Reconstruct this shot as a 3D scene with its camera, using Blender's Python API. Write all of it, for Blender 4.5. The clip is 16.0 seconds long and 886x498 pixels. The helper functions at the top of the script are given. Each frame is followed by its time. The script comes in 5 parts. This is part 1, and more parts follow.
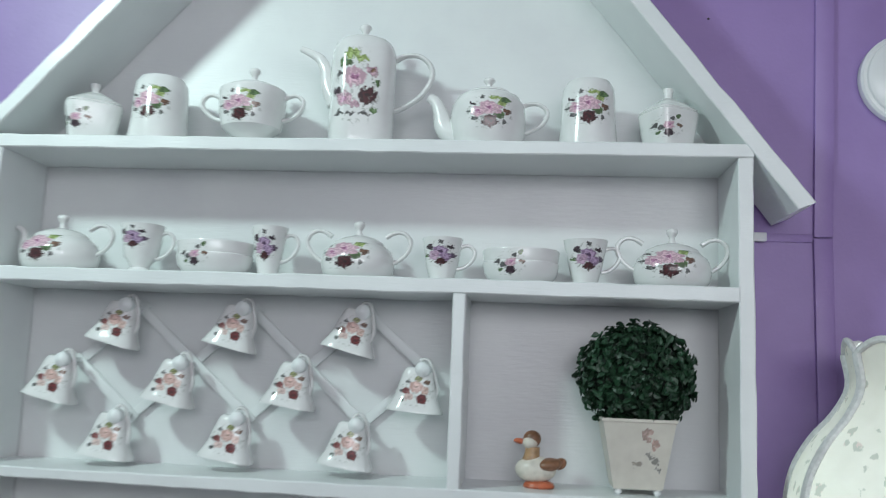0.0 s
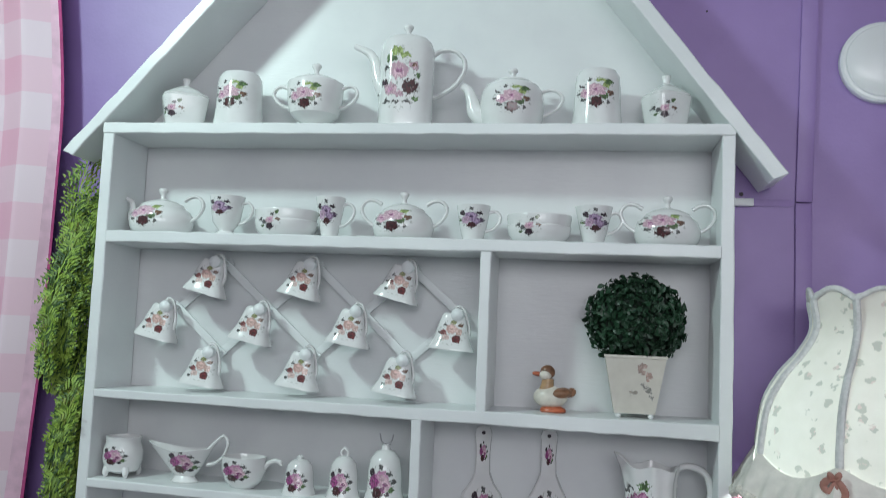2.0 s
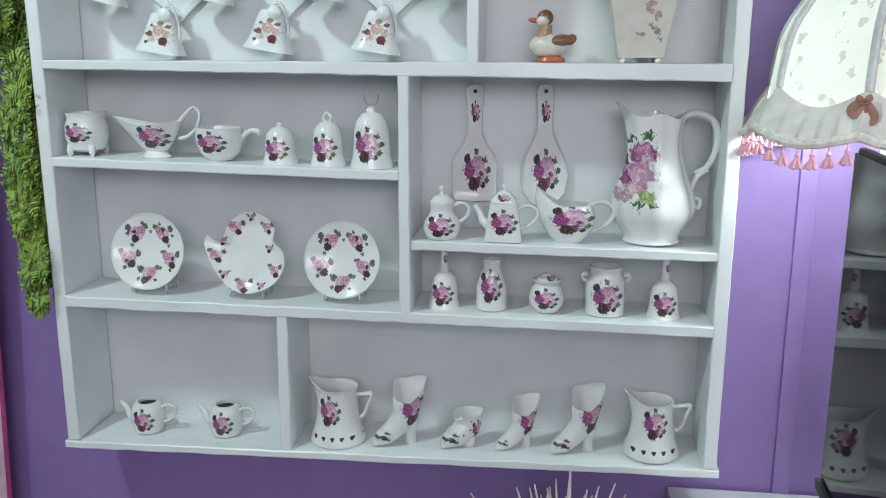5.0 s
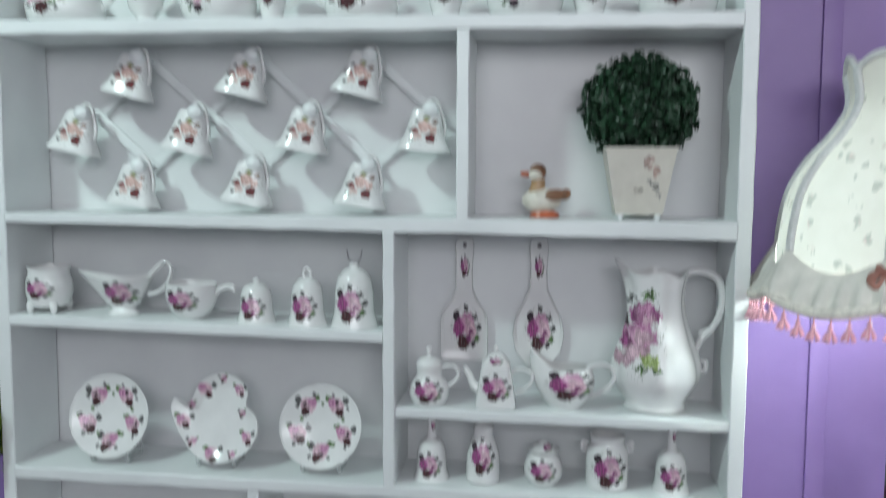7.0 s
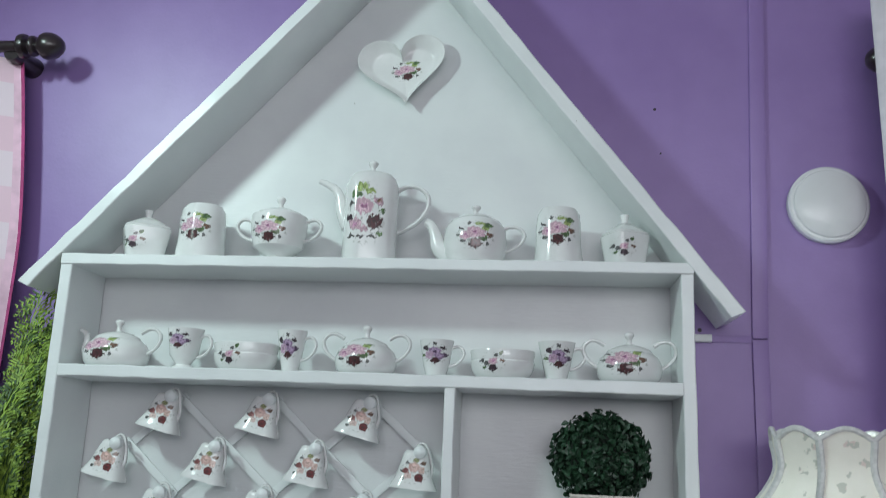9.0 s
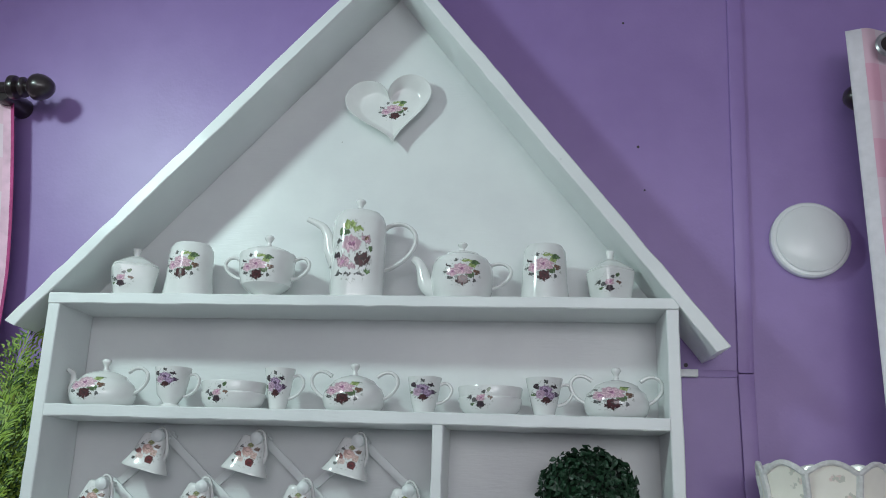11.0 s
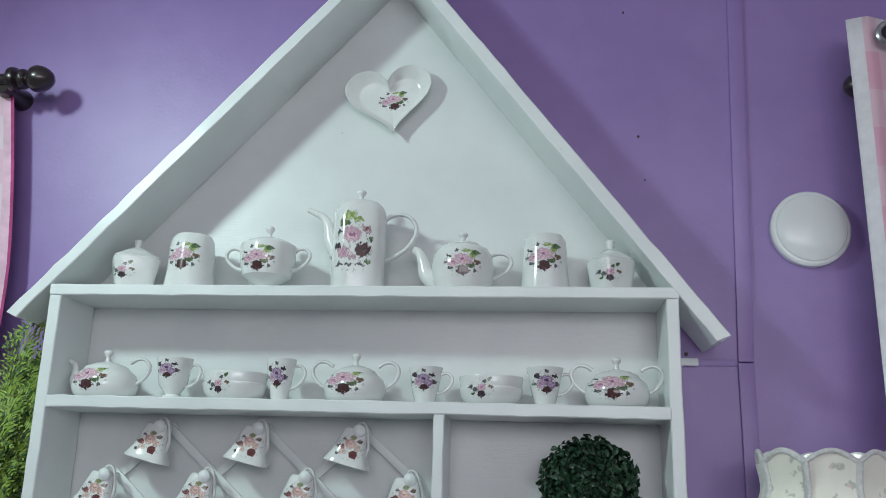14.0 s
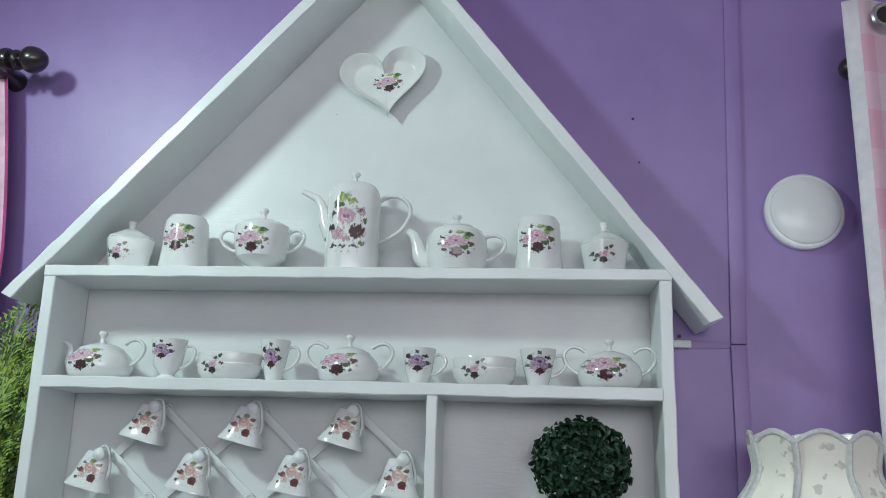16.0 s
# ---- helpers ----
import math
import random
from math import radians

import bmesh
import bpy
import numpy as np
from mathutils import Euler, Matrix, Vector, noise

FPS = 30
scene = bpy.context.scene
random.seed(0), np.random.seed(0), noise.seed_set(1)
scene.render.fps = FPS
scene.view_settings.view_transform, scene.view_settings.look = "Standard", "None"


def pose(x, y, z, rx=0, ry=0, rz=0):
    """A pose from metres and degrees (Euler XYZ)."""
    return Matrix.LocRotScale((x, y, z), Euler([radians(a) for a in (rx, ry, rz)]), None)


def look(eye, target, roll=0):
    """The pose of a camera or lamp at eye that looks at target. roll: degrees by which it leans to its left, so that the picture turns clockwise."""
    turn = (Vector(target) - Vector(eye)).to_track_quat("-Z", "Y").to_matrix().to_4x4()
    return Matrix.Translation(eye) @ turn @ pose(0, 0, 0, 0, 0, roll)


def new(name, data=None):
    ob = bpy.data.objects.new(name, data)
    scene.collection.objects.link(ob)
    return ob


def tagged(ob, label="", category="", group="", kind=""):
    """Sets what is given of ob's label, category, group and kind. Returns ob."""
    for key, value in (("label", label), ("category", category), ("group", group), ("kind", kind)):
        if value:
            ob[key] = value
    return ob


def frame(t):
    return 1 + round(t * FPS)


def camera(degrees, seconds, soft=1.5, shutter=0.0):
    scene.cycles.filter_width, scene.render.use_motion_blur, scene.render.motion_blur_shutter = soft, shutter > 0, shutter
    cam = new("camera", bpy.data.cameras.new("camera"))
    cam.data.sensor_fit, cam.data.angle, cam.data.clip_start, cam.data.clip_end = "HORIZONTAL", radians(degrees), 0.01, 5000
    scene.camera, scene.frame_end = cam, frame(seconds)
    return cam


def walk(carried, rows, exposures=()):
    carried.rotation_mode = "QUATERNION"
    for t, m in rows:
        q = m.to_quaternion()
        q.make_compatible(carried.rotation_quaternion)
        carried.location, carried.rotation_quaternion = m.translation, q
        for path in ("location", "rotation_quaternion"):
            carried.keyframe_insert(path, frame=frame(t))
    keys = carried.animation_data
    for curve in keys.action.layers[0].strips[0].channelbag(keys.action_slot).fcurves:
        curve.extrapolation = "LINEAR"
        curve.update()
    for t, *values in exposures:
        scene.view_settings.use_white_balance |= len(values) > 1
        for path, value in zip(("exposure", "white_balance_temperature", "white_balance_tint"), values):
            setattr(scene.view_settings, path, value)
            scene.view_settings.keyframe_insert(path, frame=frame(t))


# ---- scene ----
cam = camera(53.8, 16.0, soft=0.95, shutter=0.5)
PATH = [
    (0, (0.824, -1.246, 1.829), (0.644, 0.726, 2.112), 2.2),
    (0.5, (0.882, -1.379, 1.818), (0.562, 0.581, 2.052), 2.4),
    (1, (0.906, -1.463, 1.817), (0.573, 0.5, 2.011), 3.0),
    (1.5, (0.901, -1.498, 1.821), (0.576, 0.464, 2.025), 3.1),
    (2, (0.913, -1.496, 1.805), (0.582, 0.468, 1.991), 2.4),
    (2.5, (0.908, -1.474, 1.771), (0.592, 0.5, 1.731), 2.5),
    (3, (0.896, -1.463, 1.728), (0.593, 0.5, 1.493), 2.5),
    (3.5, (0.892, -1.445, 1.697), (0.599, 0.49, 1.288), 1.8),
    (3.6, (0.892, -1.443, 1.688), (0.6, 0.492, 1.276), 1.6),
    (4, (0.896, -1.439, 1.69), (0.606, 0.49, 1.248), 0.8),
    (4.2, (0.885, -1.437, 1.696), (0.61, 0.493, 1.247), 0.5),
    (6.5, (0.852, -1.232, 1.671), (0.63, 0.713, 1.264), -0.2),
    (6.6, (0.844, -1.230, 1.688), (0.636, 0.715, 1.290), 0.0),
    (7, (0.851, -1.274, 1.744), (0.63, 0.706, 1.561), 0.3),
    (7.5, (0.849, -1.358, 1.798), (0.643, 0.63, 1.868), 1.3),
    (8, (0.871, -1.437, 1.826), (0.652, 0.528, 2.125), 1.7),
    (8.5, (0.877, -1.48, 1.83), (0.651, 0.469, 2.219), 2.2),
    (9, (0.886, -1.506, 1.837), (0.666, 0.43, 2.289), 2.3),
    (9.5, (0.894, -1.518, 1.84), (0.687, 0.403, 2.357), 2.3),
    (12, (0.89, -1.517, 1.835), (0.692, 0.4, 2.371), 1.7),
    (12.5, (0.894, -1.519, 1.836), (0.694, 0.397, 2.375), 1.7),
    (13, (0.896, -1.52, 1.841), (0.694, 0.397, 2.377), 1.6),
    (13.5, (0.889, -1.519, 1.824), (0.695, 0.396, 2.365), 1.7),
    (14, (0.892, -1.519, 1.834), (0.694, 0.404, 2.347), 1.6),
    (14.5, (0.897, -1.521, 1.838), (0.697, 0.403, 2.346), 1.6),
    (15, (0.894, -1.521, 1.832), (0.702, 0.405, 2.333), 1.6),
    (15.5, (0.895, -1.523, 1.834), (0.701, 0.408, 2.318), 1.7),
    (16, (0.902, -1.518, 1.827), (0.706, 0.413, 2.308), 1.7),
]
EXPOSURES = [(0, 0.12), (1.5, 0.02), (2.5, 0.14), (3, 0.18), (3.6, 0.38), (6.4, 0.38), (7, 0.22), (8, 0.04), (9, -0.06), (12, -0.11), (14, -0.08), (16, -0.04)]
walk(cam, [(t, look(eye, target, roll)) for t, eye, target, roll in PATH], EXPOSURES)

# ---- world and lights ----
world = bpy.data.worlds.new("room_air")
scene.world = world
world.use_nodes = True
world.node_tree.nodes["Background"].inputs[0].default_value = (0.75, 0.8, 1.0, 1)
world.node_tree.nodes["Background"].inputs[1].default_value = 0.02


def lamp(name, kind, energy, colour, m, size=0.1, size_y=None):
    data = bpy.data.lights.new(name, kind)
    data.energy, data.color = energy, colour
    if kind == "AREA":
        data.size = size
        if size_y:
            data.shape, data.size_y = "RECTANGLE", size_y
    else:
        data.shadow_soft_size = size
    ob = new(name, data)
    ob.matrix_world = m
    return ob


spot = lamp("bulb_light", "SPOT", 51, (0.76, 1.0, 0.96), look((-0.36, -1.00, 2.82), (0.80, 0.1, 1.42)), 0.08)
spot.data.spot_size, spot.data.spot_blend = radians(140), 1.0
# Added soft fill from behind the camera; no such source is known.
lamp("fill_light", "AREA", 29.5, (0.94, 0.94, 1.0), look((1.25, -3.41, 2.42), (1.25, 0.0, 2.42)), 2.2, 0.86)
lamp("shade_bulb_light", "POINT", 2.7, (0.78, 1.0, 1.0), pose(1.315, -0.06, 1.640), 0.02)

# ---- materials ----


def nodes_of(name):
    m = bpy.data.materials.new(name)
    m.use_nodes = True
    t = m.node_tree
    return m, t, t.nodes["Principled BSDF"]


def link(t, a, b):
    t.links.new(a, b)


def add(t, kind, **values):
    n = t.nodes.new(kind)
    for key, v in values.items():
        if key in n.inputs:
            n.inputs[key].default_value = v
    return n


def maths(t, op, a, b=None, clamp=False):
    n = t.nodes.new("ShaderNodeMath")
    n.operation, n.use_clamp = op, clamp
    for i, v in enumerate((a, b)):
        if v is None:
            continue
        if isinstance(v, (int, float)):
            n.inputs[i].default_value = v
        else:
            link(t, v, n.inputs[i])
    return n.outputs[0]


def mix(t, fac, a, b):
    n = t.nodes.new("ShaderNodeMix")
    n.data_type = "RGBA"
    for i, v in ((0, fac), (6, a), (7, b)):
        if isinstance(v, (int, float)):
            n.inputs[i].default_value = v
        elif isinstance(v, tuple):
            n.inputs[i].default_value = (*v, 1) if len(v) == 3 else v
        else:
            link(t, v, n.inputs[i])
    return n.outputs[2]


def ramp(t, value, lo, hi):
    n = t.nodes.new("ShaderNodeMapRange")
    n.interpolation_type = "SMOOTHSTEP"
    link(t, value, n.inputs[0])
    n.inputs[1].default_value, n.inputs[2].default_value = lo, hi
    return n.outputs[0]


def plain(name, colour, rough=0.5, metal=0.0, vary=0.12, scale=30.0, bump=0.0, bump_scale=200.0, coat=0.0):
    """Paint, metal or cloth with variation at two scales and a fine relief."""
    m, t, p = nodes_of(name)
    tc = add(t, "ShaderNodeTexCoord")
    a, b = add(t, "ShaderNodeTexNoise", Scale=scale, Detail=5.0), add(t, "ShaderNodeTexNoise", Scale=scale / 9, Detail=3.0)
    for n in (a, b):
        link(t, tc.outputs["Object"], n.inputs["Vector"])
    f = maths(t, "MULTIPLY", maths(t, "ADD", a.outputs[0], b.outputs[0]), 0.5)
    dark = tuple(c * (1 - vary) for c in colour)
    light = tuple(min(1, c * (1 + vary * 0.6)) for c in colour)
    link(t, mix(t, ramp(t, f, 0.3, 0.7), dark, light), p.inputs["Base Color"])
    p.inputs["Roughness"].default_value, p.inputs["Metallic"].default_value = rough, metal
    p.inputs["Coat Weight"].default_value = coat
    if bump:
        c = add(t, "ShaderNodeTexNoise", Scale=bump_scale, Detail=4.0)
        link(t, tc.outputs["Object"], c.inputs["Vector"])
        k = add(t, "ShaderNodeBump", Strength=bump, Distance=0.002)
        link(t, c.outputs[0], k.inputs["Height"])
        link(t, k.outputs[0], p.inputs["Normal"])
    return m


def wall_paint():
    m, t, p = nodes_of("lilac_wall_paint")
    tc = add(t, "ShaderNodeTexCoord")
    a, b = add(t, "ShaderNodeTexNoise", Scale=2.2, Detail=4.0), add(t, "ShaderNodeTexNoise", Scale=14.0, Detail=6.0)
    c = add(t, "ShaderNodeTexNoise", Scale=160.0, Detail=3.0)
    for n in (a, b, c):
        link(t, tc.outputs["Object"], n.inputs["Vector"])
    f = maths(t, "ADD", maths(t, "MULTIPLY", a.outputs[0], 0.65), maths(t, "MULTIPLY", b.outputs[0], 0.35))
    link(t, mix(t, ramp(t, f, 0.3, 0.7), (0.258, 0.162, 0.420), (0.312, 0.205, 0.485)), p.inputs["Base Color"])
    p.inputs["Roughness"].default_value = 0.46
    p.inputs["Specular IOR Level"].default_value = 0.75
    p.inputs["Coat Weight"].default_value, p.inputs["Coat Roughness"].default_value = 0.12, 0.4
    k = add(t, "ShaderNodeBump", Strength=0.12, Distance=0.002)
    link(t, maths(t, "ADD", c.outputs[0], maths(t, "MULTIPLY", b.outputs[0], 3.0)), k.inputs["Height"])
    link(t, k.outputs[0], p.inputs["Normal"])
    return m


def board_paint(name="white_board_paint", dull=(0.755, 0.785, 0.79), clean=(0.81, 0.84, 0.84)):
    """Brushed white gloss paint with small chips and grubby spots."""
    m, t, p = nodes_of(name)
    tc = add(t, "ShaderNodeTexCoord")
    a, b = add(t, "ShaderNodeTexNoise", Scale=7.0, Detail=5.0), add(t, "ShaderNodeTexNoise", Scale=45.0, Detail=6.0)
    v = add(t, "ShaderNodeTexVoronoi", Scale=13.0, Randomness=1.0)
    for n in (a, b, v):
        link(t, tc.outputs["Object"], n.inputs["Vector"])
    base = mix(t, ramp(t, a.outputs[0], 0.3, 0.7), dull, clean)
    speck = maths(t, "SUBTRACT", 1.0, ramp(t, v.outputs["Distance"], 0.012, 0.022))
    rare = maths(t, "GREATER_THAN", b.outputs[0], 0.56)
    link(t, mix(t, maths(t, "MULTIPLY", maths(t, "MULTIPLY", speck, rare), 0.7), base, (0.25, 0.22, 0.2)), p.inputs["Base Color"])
    p.inputs["Roughness"].default_value = 0.34
    mp = add(t, "ShaderNodeMapping")
    mp.inputs["Scale"].default_value = (40, 260, 260)
    link(t, tc.outputs["Object"], mp.inputs["Vector"])
    c = add(t, "ShaderNodeTexNoise", Scale=1.0, Detail=3.0)
    link(t, mp.outputs[0], c.inputs["Vector"])
    k = add(t, "ShaderNodeBump", Strength=0.2, Distance=0.0015)
    link(t, maths(t, "ADD", c.outputs[0], b.outputs[0]), k.inputs["Height"])
    link(t, k.outputs[0], p.inputs["Normal"])
    return m


def gingham():
    """Pink and white checks woven in a slightly sheer cotton."""
    m, t, p = nodes_of("pink_gingham_cotton")
    uv = add(t, "ShaderNodeUVMap")
    s = add(t, "ShaderNodeSeparateXYZ")
    link(t, uv.outputs[0], s.inputs[0])

    def band(o):
        w = maths(t, "FRACT", maths(t, "MULTIPLY", o, 1 / 0.15))
        return maths(t, "LESS_THAN", w, 0.5)

    n = add(t, "ShaderNodeTexNoise", Scale=9.0, Detail=5.0)
    link(t, uv.outputs[0], n.inputs["Vector"])
    both = maths(t, "MULTIPLY", maths(t, "ADD", band(s.outputs[0]), band(s.outputs[1])), 0.5)
    col = mix(t, both, (0.77, 0.63, 0.70), (0.74, 0.38, 0.51))
    link(t, mix(t, maths(t, "MULTIPLY", n.outputs[0], 0.25), col, (0.75, 0.62, 0.68)), p.inputs["Base Color"])
    p.inputs["Roughness"].default_value = 0.85
    p.inputs["Sheen Weight"].default_value = 0.2
    weave = add(t, "ShaderNodeTexNoise", Scale=420.0)
    link(t, uv.outputs[0], weave.inputs["Vector"])
    k = add(t, "ShaderNodeBump", Strength=0.2, Distance=0.001)
    link(t, weave.outputs[0], k.inputs["Height"])
    link(t, k.outputs[0], p.inputs["Normal"])
    return m


PINK, ROSE, PALE, MAROON, DARK = (0.48, 0.19, 0.35), (0.30, 0.05, 0.20), (0.60, 0.38, 0.46), (0.048, 0.003, 0.006), (0.030, 0.011, 0.022)
LEAF, LIME, GREY, OCHRE = (0.10, 0.19, 0.06), (0.34, 0.45, 0.13), (0.11, 0.11, 0.11), (0.20, 0.10, 0.06)


def flower_group(name, blobs, wobble=0.55, specks=0.0, fine=1.0):
    """A printed spray: each blob is a centre, two radii and a colour on a field from -1 to 1. Gives the colour and the ink.
    specks: how much loose foliage is strewn round the flowers."""
    g = bpy.data.node_groups.new(name, "ShaderNodeTree")
    g.interface.new_socket("Vector", in_out="INPUT", socket_type="NodeSocketVector")
    g.interface.new_socket("Color", in_out="OUTPUT", socket_type="NodeSocketColor")
    g.interface.new_socket("Ink", in_out="OUTPUT", socket_type="NodeSocketFloat")
    gi, go = g.nodes.new("NodeGroupInput"), g.nodes.new("NodeGroupOutput")
    wob = add(g, "ShaderNodeTexNoise", Scale=5.0 * fine, Detail=3.0, Roughness=0.6)
    link(g, gi.outputs[0], wob.inputs["Vector"])
    shift = g.nodes.new("ShaderNodeVectorMath")
    shift.operation = "MULTIPLY_ADD"
    link(g, wob.outputs["Color"], shift.inputs[0])
    shift.inputs[1].default_value = (wobble, 0.0, wobble)
    link(g, gi.outputs[0], shift.inputs[2])
    vor = add(g, "ShaderNodeTexVoronoi", Scale=7.5 * fine)
    link(g, shift.outputs[0], vor.inputs["Vector"])
    petal = ramp(g, vor.outputs["Distance"], 0.08, 0.62)
    edge = add(g, "ShaderNodeTexVoronoi", Scale=7.5 * fine)
    edge.feature = "DISTANCE_TO_EDGE"
    link(g, shift.outputs[0], edge.inputs["Vector"])
    crease = ramp(g, edge.outputs["Distance"], 0.0, 0.11)
    col, ink = None, None
    if specks:
        sv = add(g, "ShaderNodeTexVoronoi", Scale=6.5, Randomness=1.0)
        link(g, shift.outputs[0], sv.inputs["Vector"])
        field = g.nodes.new("ShaderNodeVectorMath")
        field.operation = "LENGTH"
        link(g, gi.outputs[0], field.inputs[0])
        inside = maths(g, "SUBTRACT", 1.0, ramp(g, field.outputs["Value"], 0.85, 1.05))
        ink = maths(g, "MULTIPLY", maths(g, "MULTIPLY", maths(g, "SUBTRACT", 1.0, ramp(g, sv.outputs["Distance"], 0.22, 0.34)), inside), specks)
        col = mix(g, petal, (0.05, 0.07, 0.05), (0.17, 0.19, 0.14))
    for x, z, rx, rz, c in blobs:
        d = g.nodes.new("ShaderNodeVectorMath")
        d.operation = "MULTIPLY_ADD"
        link(g, shift.outputs[0], d.inputs[0])
        d.inputs[1].default_value = (1 / rx, 0, 1 / rz)
        d.inputs[2].default_value = (-(x + wobble / 2) / rx, 0, -(z + wobble / 2) / rz)
        ln = g.nodes.new("ShaderNodeVectorMath")
        ln.operation = "LENGTH"
        link(g, d.outputs[0], ln.inputs[0])
        k = maths(g, "SUBTRACT", 1.0, ramp(g, ln.outputs["Value"], 0.82, 1.0))
        pale = max(c) > 0.4
        light = tuple(min(1, v * 1.15 + 0.13) for v in c) if max(c) > 0.3 else tuple(v * 1.5 for v in c)
        deep = tuple(v * (0.86 if pale else 0.6) for v in c)
        if min(rx, rz) > 0.2 or fine > 2:
            # curled petals in rings round a darker heart
            turn = maths(g, "ADD", maths(g, "MULTIPLY", ln.outputs["Value"], 11.0), maths(g, "MULTIPLY", petal, 4.0))
            curl = ramp(g, maths(g, "SINE", turn), -0.5, 0.75)
            open_petal = mix(g, curl, deep, light)
            tint = mix(g, ramp(g, ln.outputs["Value"], 0.08, 0.42), tuple(v * (0.62 if pale else 0.5) for v in c), open_petal)
        else:
            tint = mix(g, crease, tuple(v * 0.45 for v in c), mix(g, petal, light, deep))
        col = mix(g, k, col if col else (0.8, 0.8, 0.8), tint)
        ink = maths(g, "MAXIMUM", ink, k) if ink else k
    worn = add(g, "ShaderNodeTexNoise", Scale=6.5 * fine, Detail=3.0, Roughness=0.6)
    link(g, gi.outputs[0], worn.inputs["Vector"])
    ink = maths(g, "MULTIPLY", ink, maths(g, "SUBTRACT", 1.0, maths(g, "MULTIPLY", ramp(g, worn.outputs[0], 0.60, 0.68), 0.3)))
    link(g, col, go.inputs[0])
    link(g, ink, go.inputs[1])
    return g


SPRAY_A = flower_group("rose_spray_a", [
    (-0.80, 0.05, 0.16, 0.10, GREY), (-0.72, 0.42, 0.14, 0.12, DARK), (-0.30, 0.75, 0.12, 0.10, GREY), (0.28, 0.72, 0.30, 0.16, LIME), (0.66, 0.62, 0.24, 0.15, LEAF),
    (0.50, 0.40, 0.24, 0.15, LIME), (-0.62, -0.35, 0.18, 0.10, GREY), (0.40, -0.15, 0.24, 0.20, LEAF), (-0.05, 0.22, 0.42, 0.36, PALE), (-0.48, 0.00, 0.30, 0.30, PALE), (0.30, 0.10, 0.22, 0.22, PALE),
    (0.72, 0.05, 0.17, 0.16, OCHRE), (-0.02, 0.20, 0.14, 0.12, PINK), (-0.48, -0.02, 0.12, 0.11, PINK), (0.02, -0.50, 0.36, 0.36, MAROON), (0.62, -0.50, 0.14, 0.10, GREY)], 0.5, specks=0.6)
SPRAY_SPRIG = flower_group("small_sprig", [
    (0.62, 0.72, 0.18, 0.16, LEAF), (0.25, 0.50, 0.16, 0.12, GREY), (-0.72, 0.10, 0.22, 0.14, GREY), (0.70, 0.12, 0.20, 0.16, OCHRE), (-0.35, -0.15, 0.24, 0.18, GREY),
    (0.05, 0.05, 0.36, 0.32, PALE), (0.08, 0.08, 0.14, 0.12, PINK), (0.05, -0.52, 0.32, 0.32, DARK), (-0.55, -0.45, 0.16, 0.12, LEAF)], 0.5, specks=0.5)
SPRAY_B = flower_group("rose_spray_b", [
    (0.0, 0.85, 0.15, 0.14, GREY), (-0.55, 0.5, 0.24, 0.26, DARK), (0.6, 0.5, 0.2, 0.16, GREY), (0.85, 0.1, 0.15, 0.2, GREY),
    (0.7, -0.35, 0.22, 0.16, LEAF), (0.05, 0.25, 0.52, 0.44, PINK), (-0.42, 0.02, 0.36, 0.40, ROSE), (0.34, -0.08, 0.38, 0.36, PALE), (0.1, 0.28, 0.24, 0.2, PALE), (0.36, -0.1, 0.16, 0.14, ROSE), (-0.12, -0.55, 0.42, 0.33, MAROON),
    (0.5, -0.6, 0.18, 0.15, DARK), (0.2, -0.35, 0.2, 0.16, ROSE)], specks=0.85)
LILAC, VIOLET = (0.33, 0.20, 0.36), (0.11, 0.05, 0.13)
SPRAY_CUP = flower_group("rose_spray_cup", [
    (0.0, 0.85, 0.15, 0.12, GREY), (-0.6, 0.45, 0.26, 0.2, DARK), (0.6, 0.5, 0.22, 0.16, DARK), (0.75, -0.1, 0.2, 0.2, VIOLET), (-0.75, -0.1, 0.2, 0.15, LEAF),
    (0.0, 0.2, 0.5, 0.42, LILAC), (-0.35, -0.1, 0.36, 0.36, (0.42, 0.26, 0.38)), (0.3, -0.15, 0.36, 0.34, LILAC), (0.0, 0.2, 0.18, 0.16, VIOLET), (0.05, -0.55, 0.36, 0.28, MAROON)], specks=0.8)
SPRAY_TALL = flower_group("rose_spray_tall", [
    (-0.25, 0.80, 0.36, 0.15, LIME), (0.22, 0.68, 0.30, 0.12, LIME), (-0.45, 0.58, 0.28, 0.09, LEAF), (0.62, 0.40, 0.28, 0.13, PALE), (0.64, 0.42, 0.12, 0.06, OCHRE), (-0.75, 0.30, 0.18, 0.08, GREY), (0.85, 0.15, 0.14, 0.09, LEAF),
    (-0.10, 0.22, 0.52, 0.25, PALE), (-0.08, 0.24, 0.22, 0.10, PINK), (-0.82, -0.08, 0.20, 0.11, DARK), (-0.50, -0.28, 0.42, 0.19, PALE), (-0.48, -0.27, 0.16, 0.08, PINK), (-0.05, -0.42, 0.26, 0.10, PALE), (0.48, -0.20, 0.46, 0.23, MAROON),
    (-0.70, -0.62, 0.24, 0.07, GREY), (-0.20, -0.66, 0.22, 0.06, GREY), (0.35, -0.62, 0.30, 0.05, GREY), (0.70, -0.52, 0.16, 0.06, LEAF)], 0.45, specks=0.55)
BRICK = (0.13, 0.008, 0.010)
